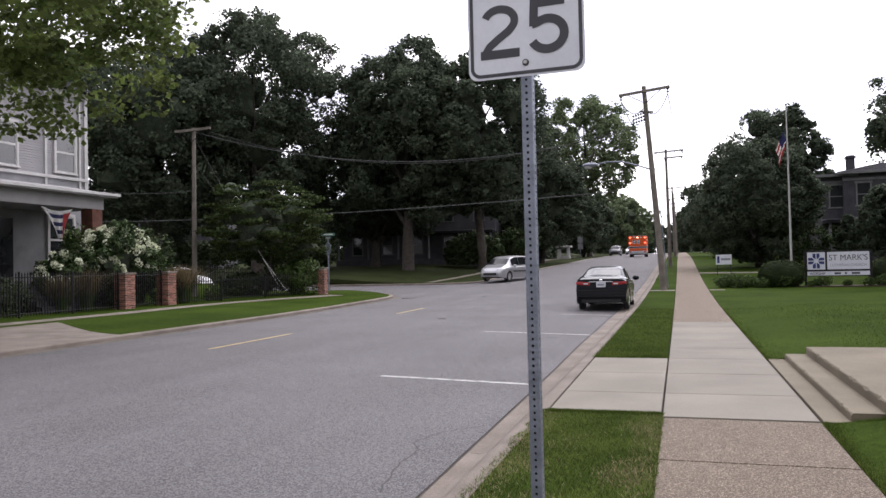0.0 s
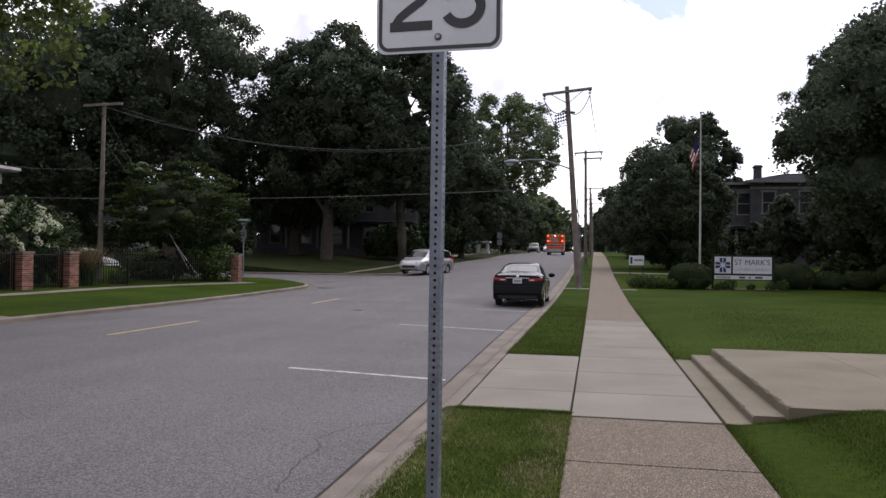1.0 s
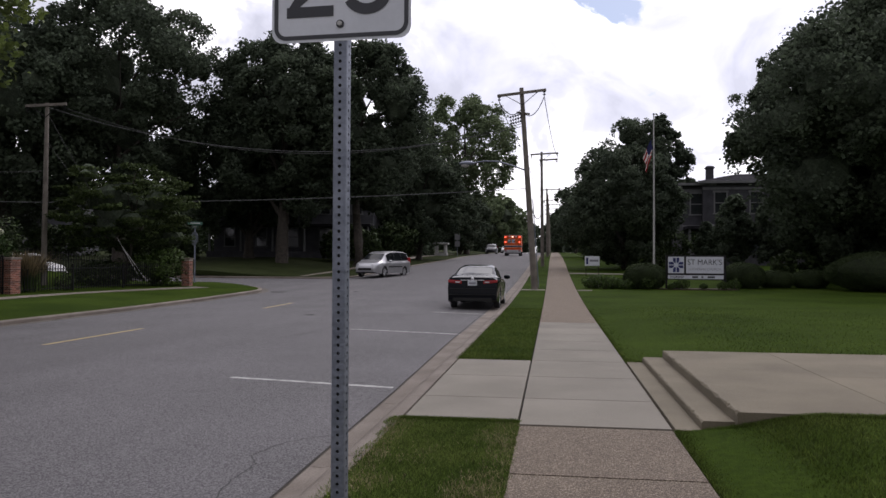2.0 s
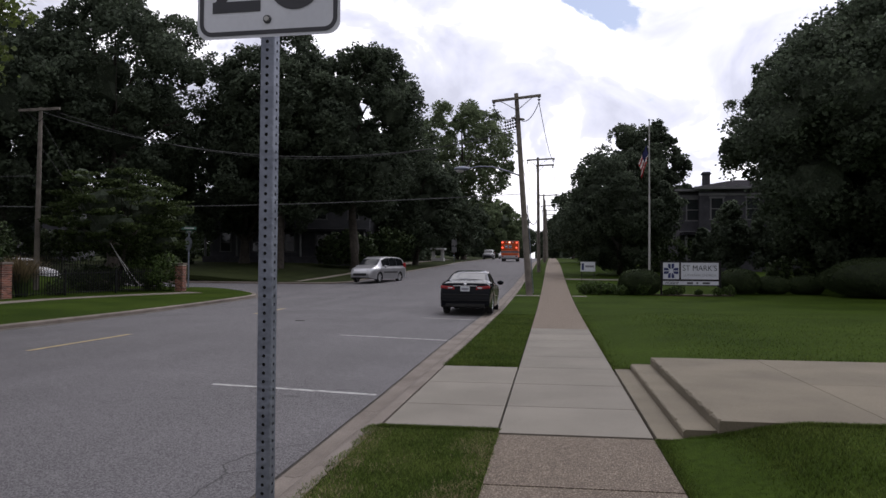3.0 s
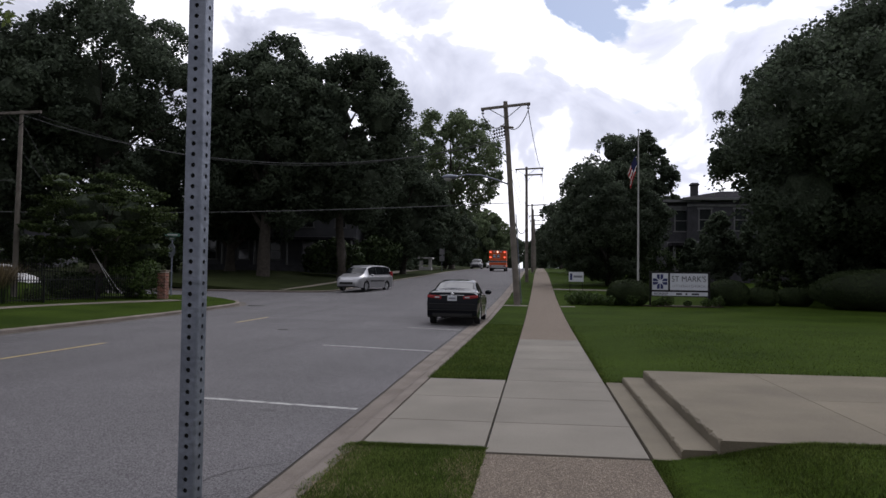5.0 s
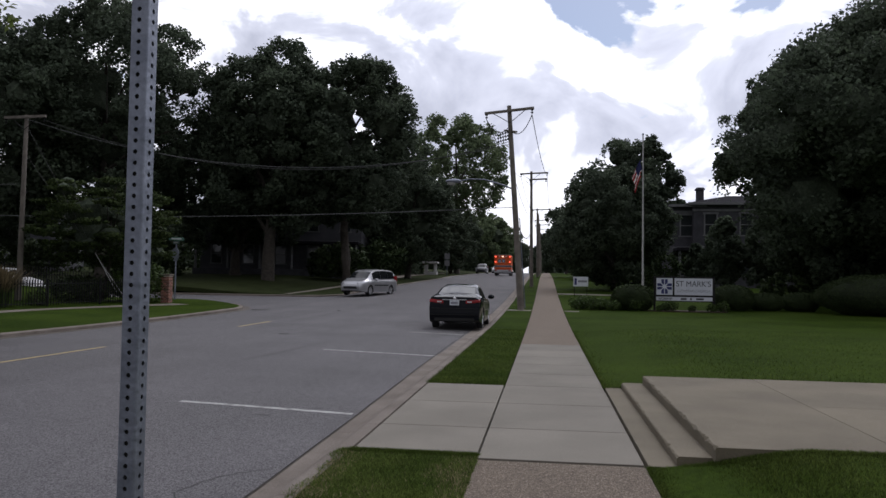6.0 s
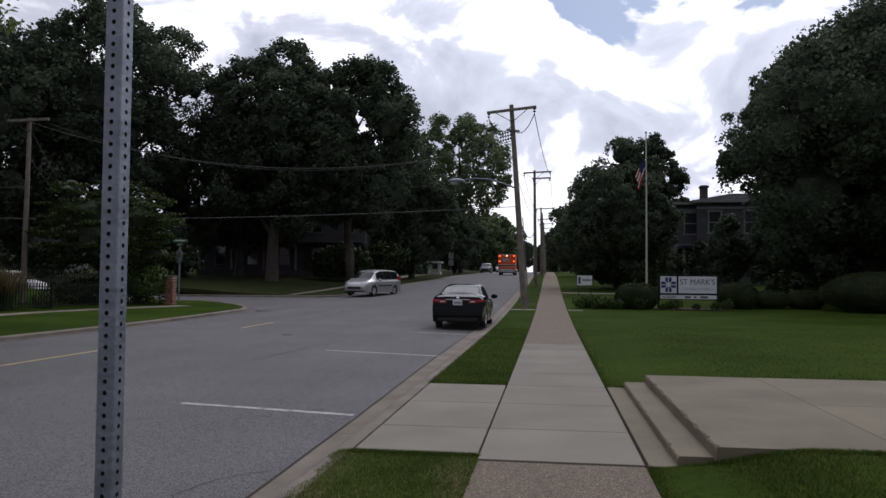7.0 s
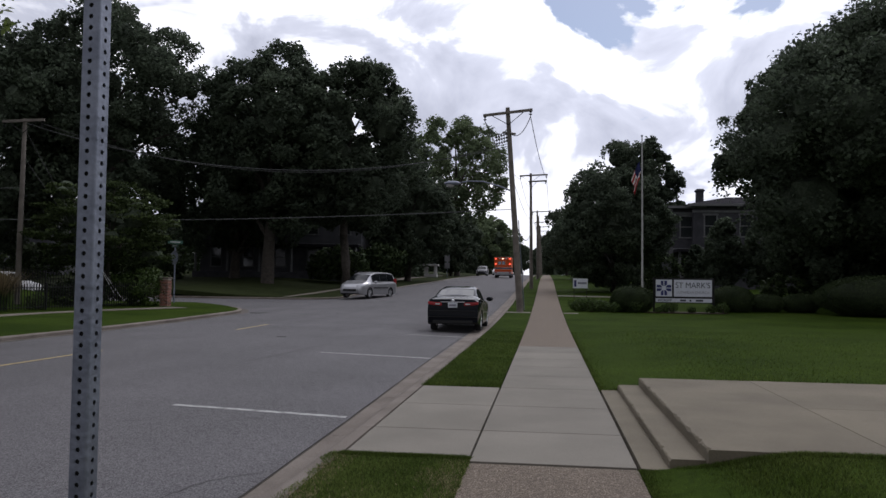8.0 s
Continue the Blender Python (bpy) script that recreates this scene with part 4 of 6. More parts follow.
bm = bmesh.new()
c = on_pole(9.0)
rod(bm, c + Vector((-0.32, 0.3, 0.1)), c + Vector((0.32, -0.3, -0.1)), 0.055, seg=8)
part("short_arm", bm, M_POLE, pole1)
for i in range(3):
    bm = bmesh.new()
    insulator(bm, on_pole(8.95 - 0.17 * i) + Vector((-0.12, 0, 0)), Vector((-0.95, -0.1, -0.28)), 5)
    part("insulator", bm, M_IRON, pole1)
arm = [on_pole(6.05), on_pole(6.05) + Vector((-0.7, 0, 0.27)), on_pole(6.05) + Vector((-1.5, -0.05, 0.5)), on_pole(6.05) + Vector((-2.2, -0.1, 0.52)), on_pole(6.05) + Vector((-2.75, -0.1, 0.43))]
bm = bmesh.new()
tube(bm, arm, [0.045, 0.04, 0.035, 0.032, 0.03], 10)
part("lamp_arm", bm, M_GALV, pole1, "curved grey metal lamp arm", True)
bm = bmesh.new()
bmesh.ops.create_uvsphere(bm, u_segments=16, v_segments=10, radius=1)
for v in bm.verts:
    v.co = Vector((v.co.x * 0.42 + arm[-1].x - 0.32, v.co.y * 0.17 + arm[-1].y, (v.co.z * 0.14 if v.co.z > 0 else v.co.z * 0.09) + arm[-1].z - 0.03))
lamp = part("lamp_head", bm, M_GALV, pole1, "grey cobra lamp head", True)
bm = bmesh.new()
bmesh.ops.create_uvsphere(bm, u_segments=14, v_segments=8, radius=1)
for v in bm.verts:
    v.co = Vector((v.co.x * 0.22 + arm[-1].x - 0.42, v.co.y * 0.13 + arm[-1].y, v.co.z * 0.13 + arm[-1].z - 0.10))
part("lens", bm, M_TRIM, lamp, "pale glass lens", True)
bm = bmesh.new()
tube(bm, [on_pole(z) + Vector((0.19, -0.02, 0)) for z in (0.1, 1.5, 3, 4.6)], 0.025, 6)
part("conduit", bm, M_GALV, pole1)

POLES = [((-0.56, 70.5), 11.4, [(0.2, 2.5, 0.25), (0.75, 1.6, 0.6)]), ((-0.35, 104), 11.2, [(0.2, 2.4, 0.5)]), ((-0.3, 118), 11.6, [(0.9, 2.2, 0.5)]), ((-0.3, 146), 12.2, [(0.2, 2.4, 0.4), (1.0, 2.0, 0.4)]), ((-0.3, 180), 12.6, [(0.2, 2.4, 0.2)])]
last = ends1
for (x, y), z, arms in POLES:
    t, ends = utility_pole("timber utility pole further up the walk", (x, y, gz(y)), (x - 0.12, y, z), arms, 0.15)
    for i in (0, 1):
        cable("thin dark cable slung between poles", last[i], ends[i], 0.5, 0.02)
    last = ends
cable("thick dark service cable slung from the pole", Vector(P1) + on_pole(4.6), (-0.6, 70.4, 6.2), 0.9, 0.03)
cable("thin dark cable slung between poles", Vector(P1) + on_pole(6.9), (-0.6, 70.4, 7.2), 0.5, 0.014)

for k, (a, b) in enumerate(((ends1[1], Vector(P1) + on_pole(9.05)), (ends1[0], Vector(P1) + on_pole(9.3)))):
    cable("drooping dark jumper cable on the pole", a, b, 0.5, 0.022)
LP = (-24.75, 36.0, left_z(-24.75, 36))
polel, endsl = utility_pole("weathered timber utility pole behind the fence", LP, (-24.65, 36, 9.4), [(0.12, 2.2, 0.0)], 0.13)
for z, foot in ((8.6, (4.7, 1.2, -0.05)), (7.2, (5.2, 0.9, -0.05))):
    e, f = Vector((0.08, 0, z)), Vector(foot)
    bm = bmesh.new()
    rod(bm, e, f, 0.010, seg=5)
    wire = part("guy", bm, M_WIRE, polel, "thin stay wire")
    bm = bmesh.new()
    rod(bm, f.lerp(e, 0.06), f.lerp(e, 0.28), 0.017, seg=8)
    part("guy_guard", bm, M_TRIM, wire, "pale plastic guard on the stay wire")
cable("pale cable crossing the street", (-24.65, 36, 9.2), Vector(P1) + on_pole(8.35), 1.75, 0.015, M_WIRE_BARE)
cable("pale cable crossing the street", (-23.6, 36, 9.1), Vector(P1) + on_pole(8.5), 1.9, 0.014, M_WIRE)
cable("pale cable crossing low over the street", (-62, 40, 6.5), Vector(P1) + on_pole(5.15), 1.1, 0.018, M_WIRE_BARE)
cable("dark cable to the house", (-24.9, 36, 6.0), (-28.5, 31, 5.9), 0.2, 0.015)


# ---- signs on the church lawn ----
M_NAVY = mat("deep blue print", (0.01, 0.015, 0.09), (0.018, 0.025, 0.14), 4, 0.5)
M_FRAME = mat("dark bronze frame", (0.012, 0.011, 0.012), (0.022, 0.021, 0.022), 4, 0.7, spec=0.2)
M_PANEL = mat("pale sign panel", (0.52, 0.53, 0.60), (0.60, 0.61, 0.67), 3, 0.5, 0.04, 30)
M_GREYPRINT = mat("grey print", (0.2, 0.2, 0.24), (0.26, 0.26, 0.3), 4, 0.6)


def lettering(name, words, height, width, m, material, parent, label, weight=0.0):
    """Words in the built-in font, fitted to a width, facing -y."""
    cu = bpy.data.curves.new(name, "FONT")
    cu.body, cu.size, cu.align_x, cu.align_y = words, 1.0, "CENTER", "CENTER"
    cu.extrude, cu.offset = 0.004, weight
    tmp = bpy.data.objects.new(name, cu)
    me = bpy.data.meshes.new_from_object(tmp)
    bpy.data.objects.remove(tmp)
    xs = [v.co.x for v in me.vertices]
    ys = [v.co.y for v in me.vertices]
    sx, sy = width / (max(xs) - min(xs)), height / (max(ys) - min(ys))
    mx, my = (max(xs) + min(xs)) / 2, (max(ys) + min(ys)) / 2
    for v in me.vertices:
        v.co = Vector(((v.co.x - mx) * sx, (v.co.y - my) * sy, v.co.z))
    me.transform(m @ Matrix.Rotation(radians(90), 4, "X"))
    me.materials.append(material)
    ob = new(name, me)
    ob.parent = parent
    return tagged(ob, label)


sx, sy = 7.64, 42.0
cs = thing("church_sign", (sx, sy, lawn_z(sx, sy) - 0.02), "dark framed church sign with pale panels and a blue cross", "sign", turn=-2)
cs.scale = (0.95, 0.95, 0.97)
for x in (-1.53, 1.53):
    bm = bmesh.new()
    box(bm, x - 0.05, x + 0.05, -0.05, 0.05, -0.3, 1.83, 0.008)
    part("post", bm, M_FRAME, cs)
bm = bmesh.new()
box(bm, -1.48, 1.48, -0.04, 0.04, 0.52, 1.82, 0.006)
part("frame", bm, M_FRAME, cs)
bm = bmesh.new()
box(bm, -1.44, -0.60, -0.055, -0.041, 0.86, 1.74, 0.003)
cross = part("panel", bm, M_PANEL, cs, "pale square panel")
bm = bmesh.new()
box(bm, -0.50, 1.45, -0.055, -0.041, 0.86, 1.74, 0.003)
words = part("panel", bm, M_PANEL, cs, "pale name panel")
bm = bmesh.new()
box(bm, -1.45, 1.45, -0.055, -0.041, 0.56, 0.76, 0.003)
strip_ = part("message_strip", bm, M_PANEL, cs, "pale strip for changing letters")
for k in range(4):
    for s in (-1, 1):
        bm = bmesh.new()
        prism(bm, [(0.022 * s, 0.09), (0.022 * s, 0.38), (0.165 * s, 0.38), (0.165 * s, 0.22), (0.13 * s, 0.15)][::s], 0, 0.006)
        bmesh.ops.transform(bm, matrix=Matrix.Rotation(k * math.pi / 2, 4, "Z"), verts=bm.verts)
        part("cross_arm", upright(bm, pose(-1.02, -0.0555, 1.30)), M_NAVY, cross, "deep blue cross piece")
lettering("name_letters", "ST MARK'S", 0.30, 1.78, pose(0.475, -0.056, 1.46), M_SIGN_BLACK, words, "dark capital letters")
lettering("small_letters", "LUTHERAN CHURCH", 0.13, 1.66, pose(0.475, -0.056, 1.08), M_GREYPRINT, words, "grey capital letters")
lettering("message_letters", "WORSHIP", 0.135, 0.74, pose(-0.98, -0.058, 0.66), M_SIGN_BLACK, strip_, "black capital letters", 0.01)
for x0, x1 in ((-0.18, 0.12), (0.30, 0.40), (0.62, 1.0)):
    bm = bmesh.new()
    box(bm, x0, x1, -0.059, -0.0555, 0.61, 0.71)
    part("message_bar", bm, M_SIGN_BLACK, strip_)

bx, by = 3.05, 55.2
ss = thing("yard_sign", (bx, by, lawn_z(bx, by)), "small white sign on two thin posts on the lawn", "sign")
for x in (-0.42, 0.42):
    bm = bmesh.new()
    box(bm, x - 0.02, x + 0.02, -0.02, 0.02, -0.2, 1.0)
    part("post", bm, M_FRAME, ss)
bm = bmesh.new()
box(bm, -0.5, 0.5, -0.045, -0.022, 0.72, 1.38, 0.004)
panel = part("panel", bm, M_SIGN_WHITE, ss)
bm = bmesh.new()
box(bm, -0.42, -0.27, -0.049, -0.0455, 0.82, 1.28)
part("print_bar", bm, M_NAVY, panel)
bm = bmesh.new()
box(bm, -0.18, 0.42, -0.049, -0.0455, 1.0, 1.14)
part("print_bar", bm, M_GREYPRINT, panel)

# flagpole with a hanging flag
fx, fy = 6.56, 50.0
fp = thing("flagpole", (fx, fy, lawn_z(fx, fy)), "tall pale metal flagpole on the lawn", "flagpole")
bm = bmesh.new()
tube(bm, [(0, 0, -0.3), (0, 0, 4), (-0.03, 0, 10.3)], [0.07, 0.06, 0.035], 12)
part("shaft", bm, M_TRIM, fp, smooth_shade=True)
bm = bmesh.new()
bmesh.ops.create_uvsphere(bm, u_segments=10, v_segments=8, radius=0.07, matrix=Matrix.Translation((-0.03, 0, 10.36)))
part("finial", bm, M_GALV, fp, smooth_shade=True)
M_FLAG_RED = mat("red flag cloth", (0.36, 0.035, 0.04), (0.48, 0.055, 0.055), 4, 0.8, through_light=0.3)
M_FLAG_WHITE = mat("white flag cloth", (0.66, 0.65, 0.64), (0.76, 0.75, 0.74), 4, 0.8, through_light=0.3)
M_FLAG_BLUE = mat("blue flag cloth", (0.03, 0.035, 0.10), (0.045, 0.05, 0.14), 4, 0.8, through_light=0.3)
flag = thing("flag", (fx - 0.05, fy - 0.02, lawn_z(fx, fy) + 7.0), "limp striped red, white and blue flag hanging from the pole", "flag")


def droop(u, v):
    """Cloth hung limp from its hoist edge: u along the fly, v down the hoist, 0 to 1."""
    fall = u * 1.35
    return Vector((-0.08 - 0.50 * u ** 0.6 * (1 - 0.35 * v) - 0.05 * math.sin(v * 9), 0.11 * math.sin(u * 14 + v * 2) * (0.2 + u), 1.80 - v * 1.1 - fall * (1 - 0.25 * u)))


for k in range(9):
    bm = bmesh.new()
    g = [[bm.verts.new(droop(u, v) + Vector((0, off, 0))) for u in np.linspace(0.0 if k >= 5 else 0.42, 1, 14)] for v in (k / 9, (k + 1) / 9) for off in (0.0,)]
    for i in range(13):
        bm.faces.new((g[0][i], g[0][i + 1], g[1][i + 1], g[1][i]))
    bmesh.ops.solidify(bm, geom=bm.faces[:], thickness=0.006)
    part("stripe", bm, M_FLAG_WHITE if k % 2 else M_FLAG_RED, flag, smooth_shade=True)
bm = bmesh.new()
g = [[bm.verts.new(droop(u, v)) for u in np.linspace(0, 0.42, 8)] for v in np.linspace(0, 5 / 9, 8)]
for a, b in zip(g, g[1:]):
    for i in range(7):
        bm.faces.new((a[i], a[i + 1], b[i + 1], b[i]))
bmesh.ops.solidify(bm, geom=bm.faces[:], thickness=0.006)
part("canton", bm, M_FLAG_BLUE, flag, "dark blue field", True)


# ---- across the street: fence, piers, house, garden ----
BRICK_SIZES = {}


def brick_mesh(lx, ly, lz):
    key = (round(lx, 3), round(ly, 3), round(lz, 3))
    if key not in BRICK_SIZES:
        bm = bmesh.new()
        box(bm, -lx / 2, lx / 2, -ly / 2, ly / 2, 0, lz)
        bmesh.ops.bevel(bm, geom=[e for e in bm.edges if e.verts[0].co.z > lz * 0.9 and e.verts[1].co.z > lz * 0.9], offset=0.006, segments=1, affect="EDGES")
        BRICK_SIZES[key] = mesh_of("brick", bm, M_BRICK)
    return BRICK_SIZES[key]


def brick_pier(label, at, size, height, turn=0.0):
    t = thing("brick_pier", at, label, "brick pier", "brick piers of the fence", turn=turn)
    bm = bmesh.new()
    s = size / 2 - 0.006
    box(bm, -s, s, -s, s, -0.2, height)
    part("mortar_core", bm, M_MORTAR, t)
    course, n = 0.075, int(height / 0.075)
    w = 0.1
    for k in range(n):
        z = k * course
        flip = k % 2
        long_ = size - w
        for s_, rot in ((0, 0), (1, 90), (2, 180), (3, 270)):
            for h in range(2):
                L = long_ / 2 - 0.008
                c = -long_ / 2 + (h + 0.5) * long_ / 2 + (w / 2 if flip else -w / 2)
                ob = new("brick", brick_mesh(L, w, course - 0.011))
                ob.matrix_basis = pose(0, 0, z, 0, 0, rot) @ Matrix.Translation((c, -size / 2 + w / 2, 0))
                ob.parent = t
    bm = bmesh.new()
    box(bm, -size / 2 - 0.04, size / 2 + 0.04, -size / 2 - 0.04, size / 2 + 0.04, height, height + 0.09, 0.015)
    part("cap", bm, M_KERB, t, "weathered stone cap")
    return t


brick_pier("square red brick gate pier with a stone cap", (-22.4, 27.6, left_z(-22.4, 27.6) - 0.05), 0.62, 1.50)
brick_pier("square red brick gate pier with a stone cap", (-22.3, 30.3, left_z(-22.3, 30.3) - 0.05), 0.62, 1.50)
brick_pier("square red brick pier at the street corner", (-18.45, 38.6, left_z(-18.45, 38.6) - 0.05), 0.42, 1.40)

PICKET = {}


def picket(h):
    key = round(h, 2)
    if key not in PICKET:
        bm = bmesh.new()
        box(bm, -0.014, 0.014, -0.014, 0.014, 0, h)
        rod(bm, (0, 0, h), (0, 0, h + 0.07), 0.016, 0.002, 4)
        PICKET[key] = mesh_of("picket", bm, M_IRON)
    return PICKET[key]


def iron_fence(name, label, a, b, h, gap=0.13):
    a, b = Vector(a), Vector(b)
    t = thing(name, (a.x, a.y, left_z(a.x, a.y)), label, "fence" if name == "fence" else "gate")
    d = b - a
    n = int(d.length / gap)
    ang = math.degrees(math.atan2(d.y, d.x))
    lift = [left_z(a.x + d.x * i / n, a.y + d.y * i / n) - left_z(a.x, a.y) for i in range(n + 1)]
    for i in range(n + 1):
        ob = new("picket", picket(h))
        ob.matrix_basis = pose(d.x * i / n, d.y * i / n, lift[i] + 0.05, 0, 0, ang)
        ob.parent = t
    for z in (0.14, h - 0.1):
        bm = bmesh.new()
        rod(bm, (0, 0, z + lift[0]), (d.x, d.y, z + lift[-1]), 0.018, seg=4)
        part("rail", bm, M_IRON, t)
    k = max(1, round(d.length / 2.4))
    for i in range(k + 1):
        bm = bmesh.new()
        j = min(n, round(n * i / k))
        box(bm, d.x * i / k - 0.028, d.x * i / k + 0.028, d.y * i / k - 0.028, d.y * i / k + 0.028, lift[j] - 0.1, lift[j] + h + 0.12, 0.006)
        part("post", bm, M_IRON, t)
    return t


iron_fence("fence", "black iron picket fence along the front garden", (-22.55, 12), (-22.43, 27.25), 1.55)
iron_fence("gate", "black iron garden gate between brick piers", (-22.39, 27.95), (-22.32, 29.95), 1.5)
iron_fence("fence", "low black iron picket fence beside the lawn", (-22.25, 30.65), (-19.4, 38.3), 1.1)
iron_fence("fence", "low black iron picket fence beside the side street", (-24.5, 41.5), (-40, 41.5), 1.2, 0.16)

# the walk across the street and its drive
w2 = thing("pavement_across", (0, 0, 0), "concrete walk in front of the garden fence", "pavement", kind="structure")
bm = bmesh.new()
strip(bm, steps_of(-10, 38, 1.5), lambda y: -20.7 + 3.2 * smooth(29, 40, y), lambda y: -19.75 + 3.05 * smooth(29, 40, y), lambda x, y: left_z(x, y) + 0.012, 0.12, 2)
part("slab", bm, M_KERB, w2)
bm = bmesh.new()
strip(bm, steps_of(8, 20.2, 0.4), lambda y: -18.95, lambda y: LEFT_X - 0.2 - 4.7 * max(0.0, (y - 17.4) / 2.8) ** 0.8, lambda x, y: left_z(x, y) + 0.008, 0.12, 2)
part("apron", bm, M_KERB, w2)
w3 = thing("pavement_corner", (0, 0, 0), "concrete walk leading up beside the street", "pavement", kind="structure")
bm = bmesh.new()
strip(bm, steps_of(51.3, 54, 0.9) + steps_of(57, 130, 6), lambda y: -18.6 + 1.0 * smooth(51, 60, y), lambda y: -16.6 + 0.6 * smooth(51, 60, y), lambda x, y: gz(y) + 0.5 * smooth(-17, -26, x) + 0.012, 0.12, 2)
part("slab", bm, M_KERB, w3)

# the grey clapboard house with a deep porch
house = thing("house", (-27.9, 31.9, left_z(-28.5, 31.9)), "pale grey clapboard house with a deep brick-piered porch", "house")
hz = left_z(-28.5, 31.9)


def H(bm):
    bmesh.ops.translate(bm, vec=(28.5, -31.9, -hz), verts=bm.verts)
    return bm


bm = bmesh.new()
box(bm, -39, -28.62, 13, 31.8, 0.2, 10.6)
body = part("wall", H(bm), M_SIDING_DARK, house, "slate grey wall behind the boards")
z = 6.35
board = bmesh.new()
for v in [board.verts.new(p) for p in ((0, 0, 0), (0.028, 0, 0), (0.006, 0, 0.125), (0, 0, 0.125))]:
    pass
lo = list(board.verts)
hi = [board.verts.new(v.co + Vector((0, 18.7, 0))) for v in lo]
board.faces.new(lo[::-1])
board.faces.new(hi)
for i in range(4):
    board.faces.new((lo[i], lo[(i + 1) % 4], hi[(i + 1) % 4], hi[i]))
board_me = mesh_of("clapboard", board, M_SIDING)
while z < 10.4:
    ob = new("clapboard", board_me)
    ob.matrix_basis = pose(-28.62 + 28.5, 13.05 - 31.9, z - hz)
    ob.parent = body
    z += 0.118
for y0, y1 in ((31.62, 31.84), (31.25, 31.36), (29.08, 29.22), (22.4, 22.54)):
    bm = bmesh.new()
    box(bm, -28.63, -28.53, y0, y1, 5.3, 10.5, 0.006)
    part("corner_board", H(bm), M_TRIM, house, "off-white corner board")
for z0, z1 in ((6.22, 6.36), (10.3, 10.6)):
    bm = bmesh.new()
    box(bm, -28.64, -28.50, 13, 31.86, z0, z1, 0.01)
    part("belt_board", H(bm), M_TRIM, house, "off-white belt board")


def sash_window(x, y0, y1, z0, z1, parent, lower=False):
    bm = bmesh.new()
    box(bm, x - 0.06, x + 0.05, y0 - 0.12, y1 + 0.12, z1, z1 + 0.16, 0.01)
    box(bm, x - 0.06, x + 0.05, y0 - 0.12, y0, z0, z1, 0.006)
    box(bm, x - 0.06, x + 0.05, y1, y1 + 0.12, z0, z1, 0.006)
    box(bm, x - 0.06, x + 0.09, y0 - 0.16, y1 + 0.16, z0 - 0.08, z0, 0.01)
    w = part("window", H(bm), M_TRIM, parent, "white framed sash window")
    mid = (z0 + z1) / 2
    for a, b in ((z0, mid), (mid, z1)):
        bm = bmesh.new()
        box(bm, x - 0.05, x - 0.01 + (0.012 if a == z0 else 0.02), y0, y1, a, b)
        part("pane", H(bm), M_GLASS, w, "dark reflecting pane")
        bm = bmesh.new()
        for e in ((y0, y0 + 0.05, a, b), (y1 - 0.05, y1, a, b), (y0 + 0.05, y1 - 0.05, a, a + 0.05), (y0 + 0.05, y1 - 0.05, b - 0.05, b)):
            box(bm, x - 0.05, x + 0.025, *e)
        part("sash", H(bm), M_TRIM, w)
    return w


sash_window(-28.55, 29.75, 30.95, 6.55, 8.45, house)
sash_window(-28.55, 26.0, 27.45, 6.55, 8.45, house)
sash_window(-28.55, 19.0, 20.4, 6.55, 8.45, house)
sash_window(-28.55, 29.3, 30.8, 2.2, 4.4, house)
bm = bmesh.new()
box(bm, -28.6, -28.5, 25.9, 27.2, 1.35, 4.2, 0.01)
part("door", H(bm), M_GLASS, house, "dark front door")
bm = bmesh.new()
box(bm, -28.55, -25.7, 13, 30.2, 0.0, 1.28, 0.02)
part("porch_floor", H(bm), M_HOUSE_STONE, house, "grey porch floor")
bm = bmesh.new()
box(bm, -28.55, -26.0, 13, 29.95, 4.62, 5.18, 0.02)
part("porch_beam", H(bm), M_SIDING, house, "grey porch beam")
bm = bmesh.new()
a = [bm.verts.new(p) for p in ((-25.55, 13, 5.18), (-25.55, 30.4, 5.18), (-28.6, 30.4, 5.18), (-28.6, 13, 5.18), (-25.55, 13, 5.34), (-25.55, 30.4, 5.34), (-28.6, 30.4, 5.9), (-28.6, 13, 5.9))]
for f in ((3, 2, 1, 0), (4, 5, 6, 7), (0, 1, 5, 4), (1, 2, 6, 5), (2, 3, 7, 6), (3, 0, 4, 7)):
    bm.faces.new([a[i] for i in f])
part("porch_roof", H(bm), M_SIDING, house, "pale low porch roof")
bm = bmesh.new()
box(bm, -25.56, -25.46, 13, 30.45, 5.24, 5.37, 0.01)
part("eave_gutter", H(bm), M_TRIM, house, "white eave gutter")
for y in (29.5, 23.5, 17):
    bm = bmesh.new()
    box(bm, -26.62, -25.98, y - 0.32, y + 0.32, 1.2, 4.62, 0.01)
    part("brick_column", H(bm), M_BRICK, house, "red brick porch column")
for y0, y1 in ((26.6, 28.0), (28.5, 29.15)):
    bm = bmesh.new()
    box(bm, -26.5, -26.1, y0, y1, 1.28, 2.2, 0.02)
    part("porch_wall", H(bm), M_BRICK, house, "low brick porch wall")
    bm = bmesh.new()
    box(bm, -26.58, -26.02, y0 - 0.05, y1 + 0.05, 2.2, 2.3, 0.01)
    part("coping", H(bm), M_TRIM, house, "white coping")
for k in range(5):
    bm = bmesh.new()
    box(bm, -25.7, -25.4 + 0.3 * k, 24.4, 26.6, 0.1, 1.2 - 0.2 * k, 0.015)
    part("step", H(bm), M_HOUSE_STONE, house)
bm = bmesh.new()
a = [bm.verts.new(p) for p in ((-28.1, 12.5, 10.6), (-28.1, 32.3, 10.6), (-39.5, 32.3, 10.6), (-39.5, 12.5, 10.6), (-33.5, 18, 14), (-33.5, 27, 14))]
for f in ((0, 1, 5, 4), (1, 2, 5), (2, 3, 4, 5), (3, 0, 4), (3, 2, 1, 0)):
    bm.faces.new([a[i] for i in f])
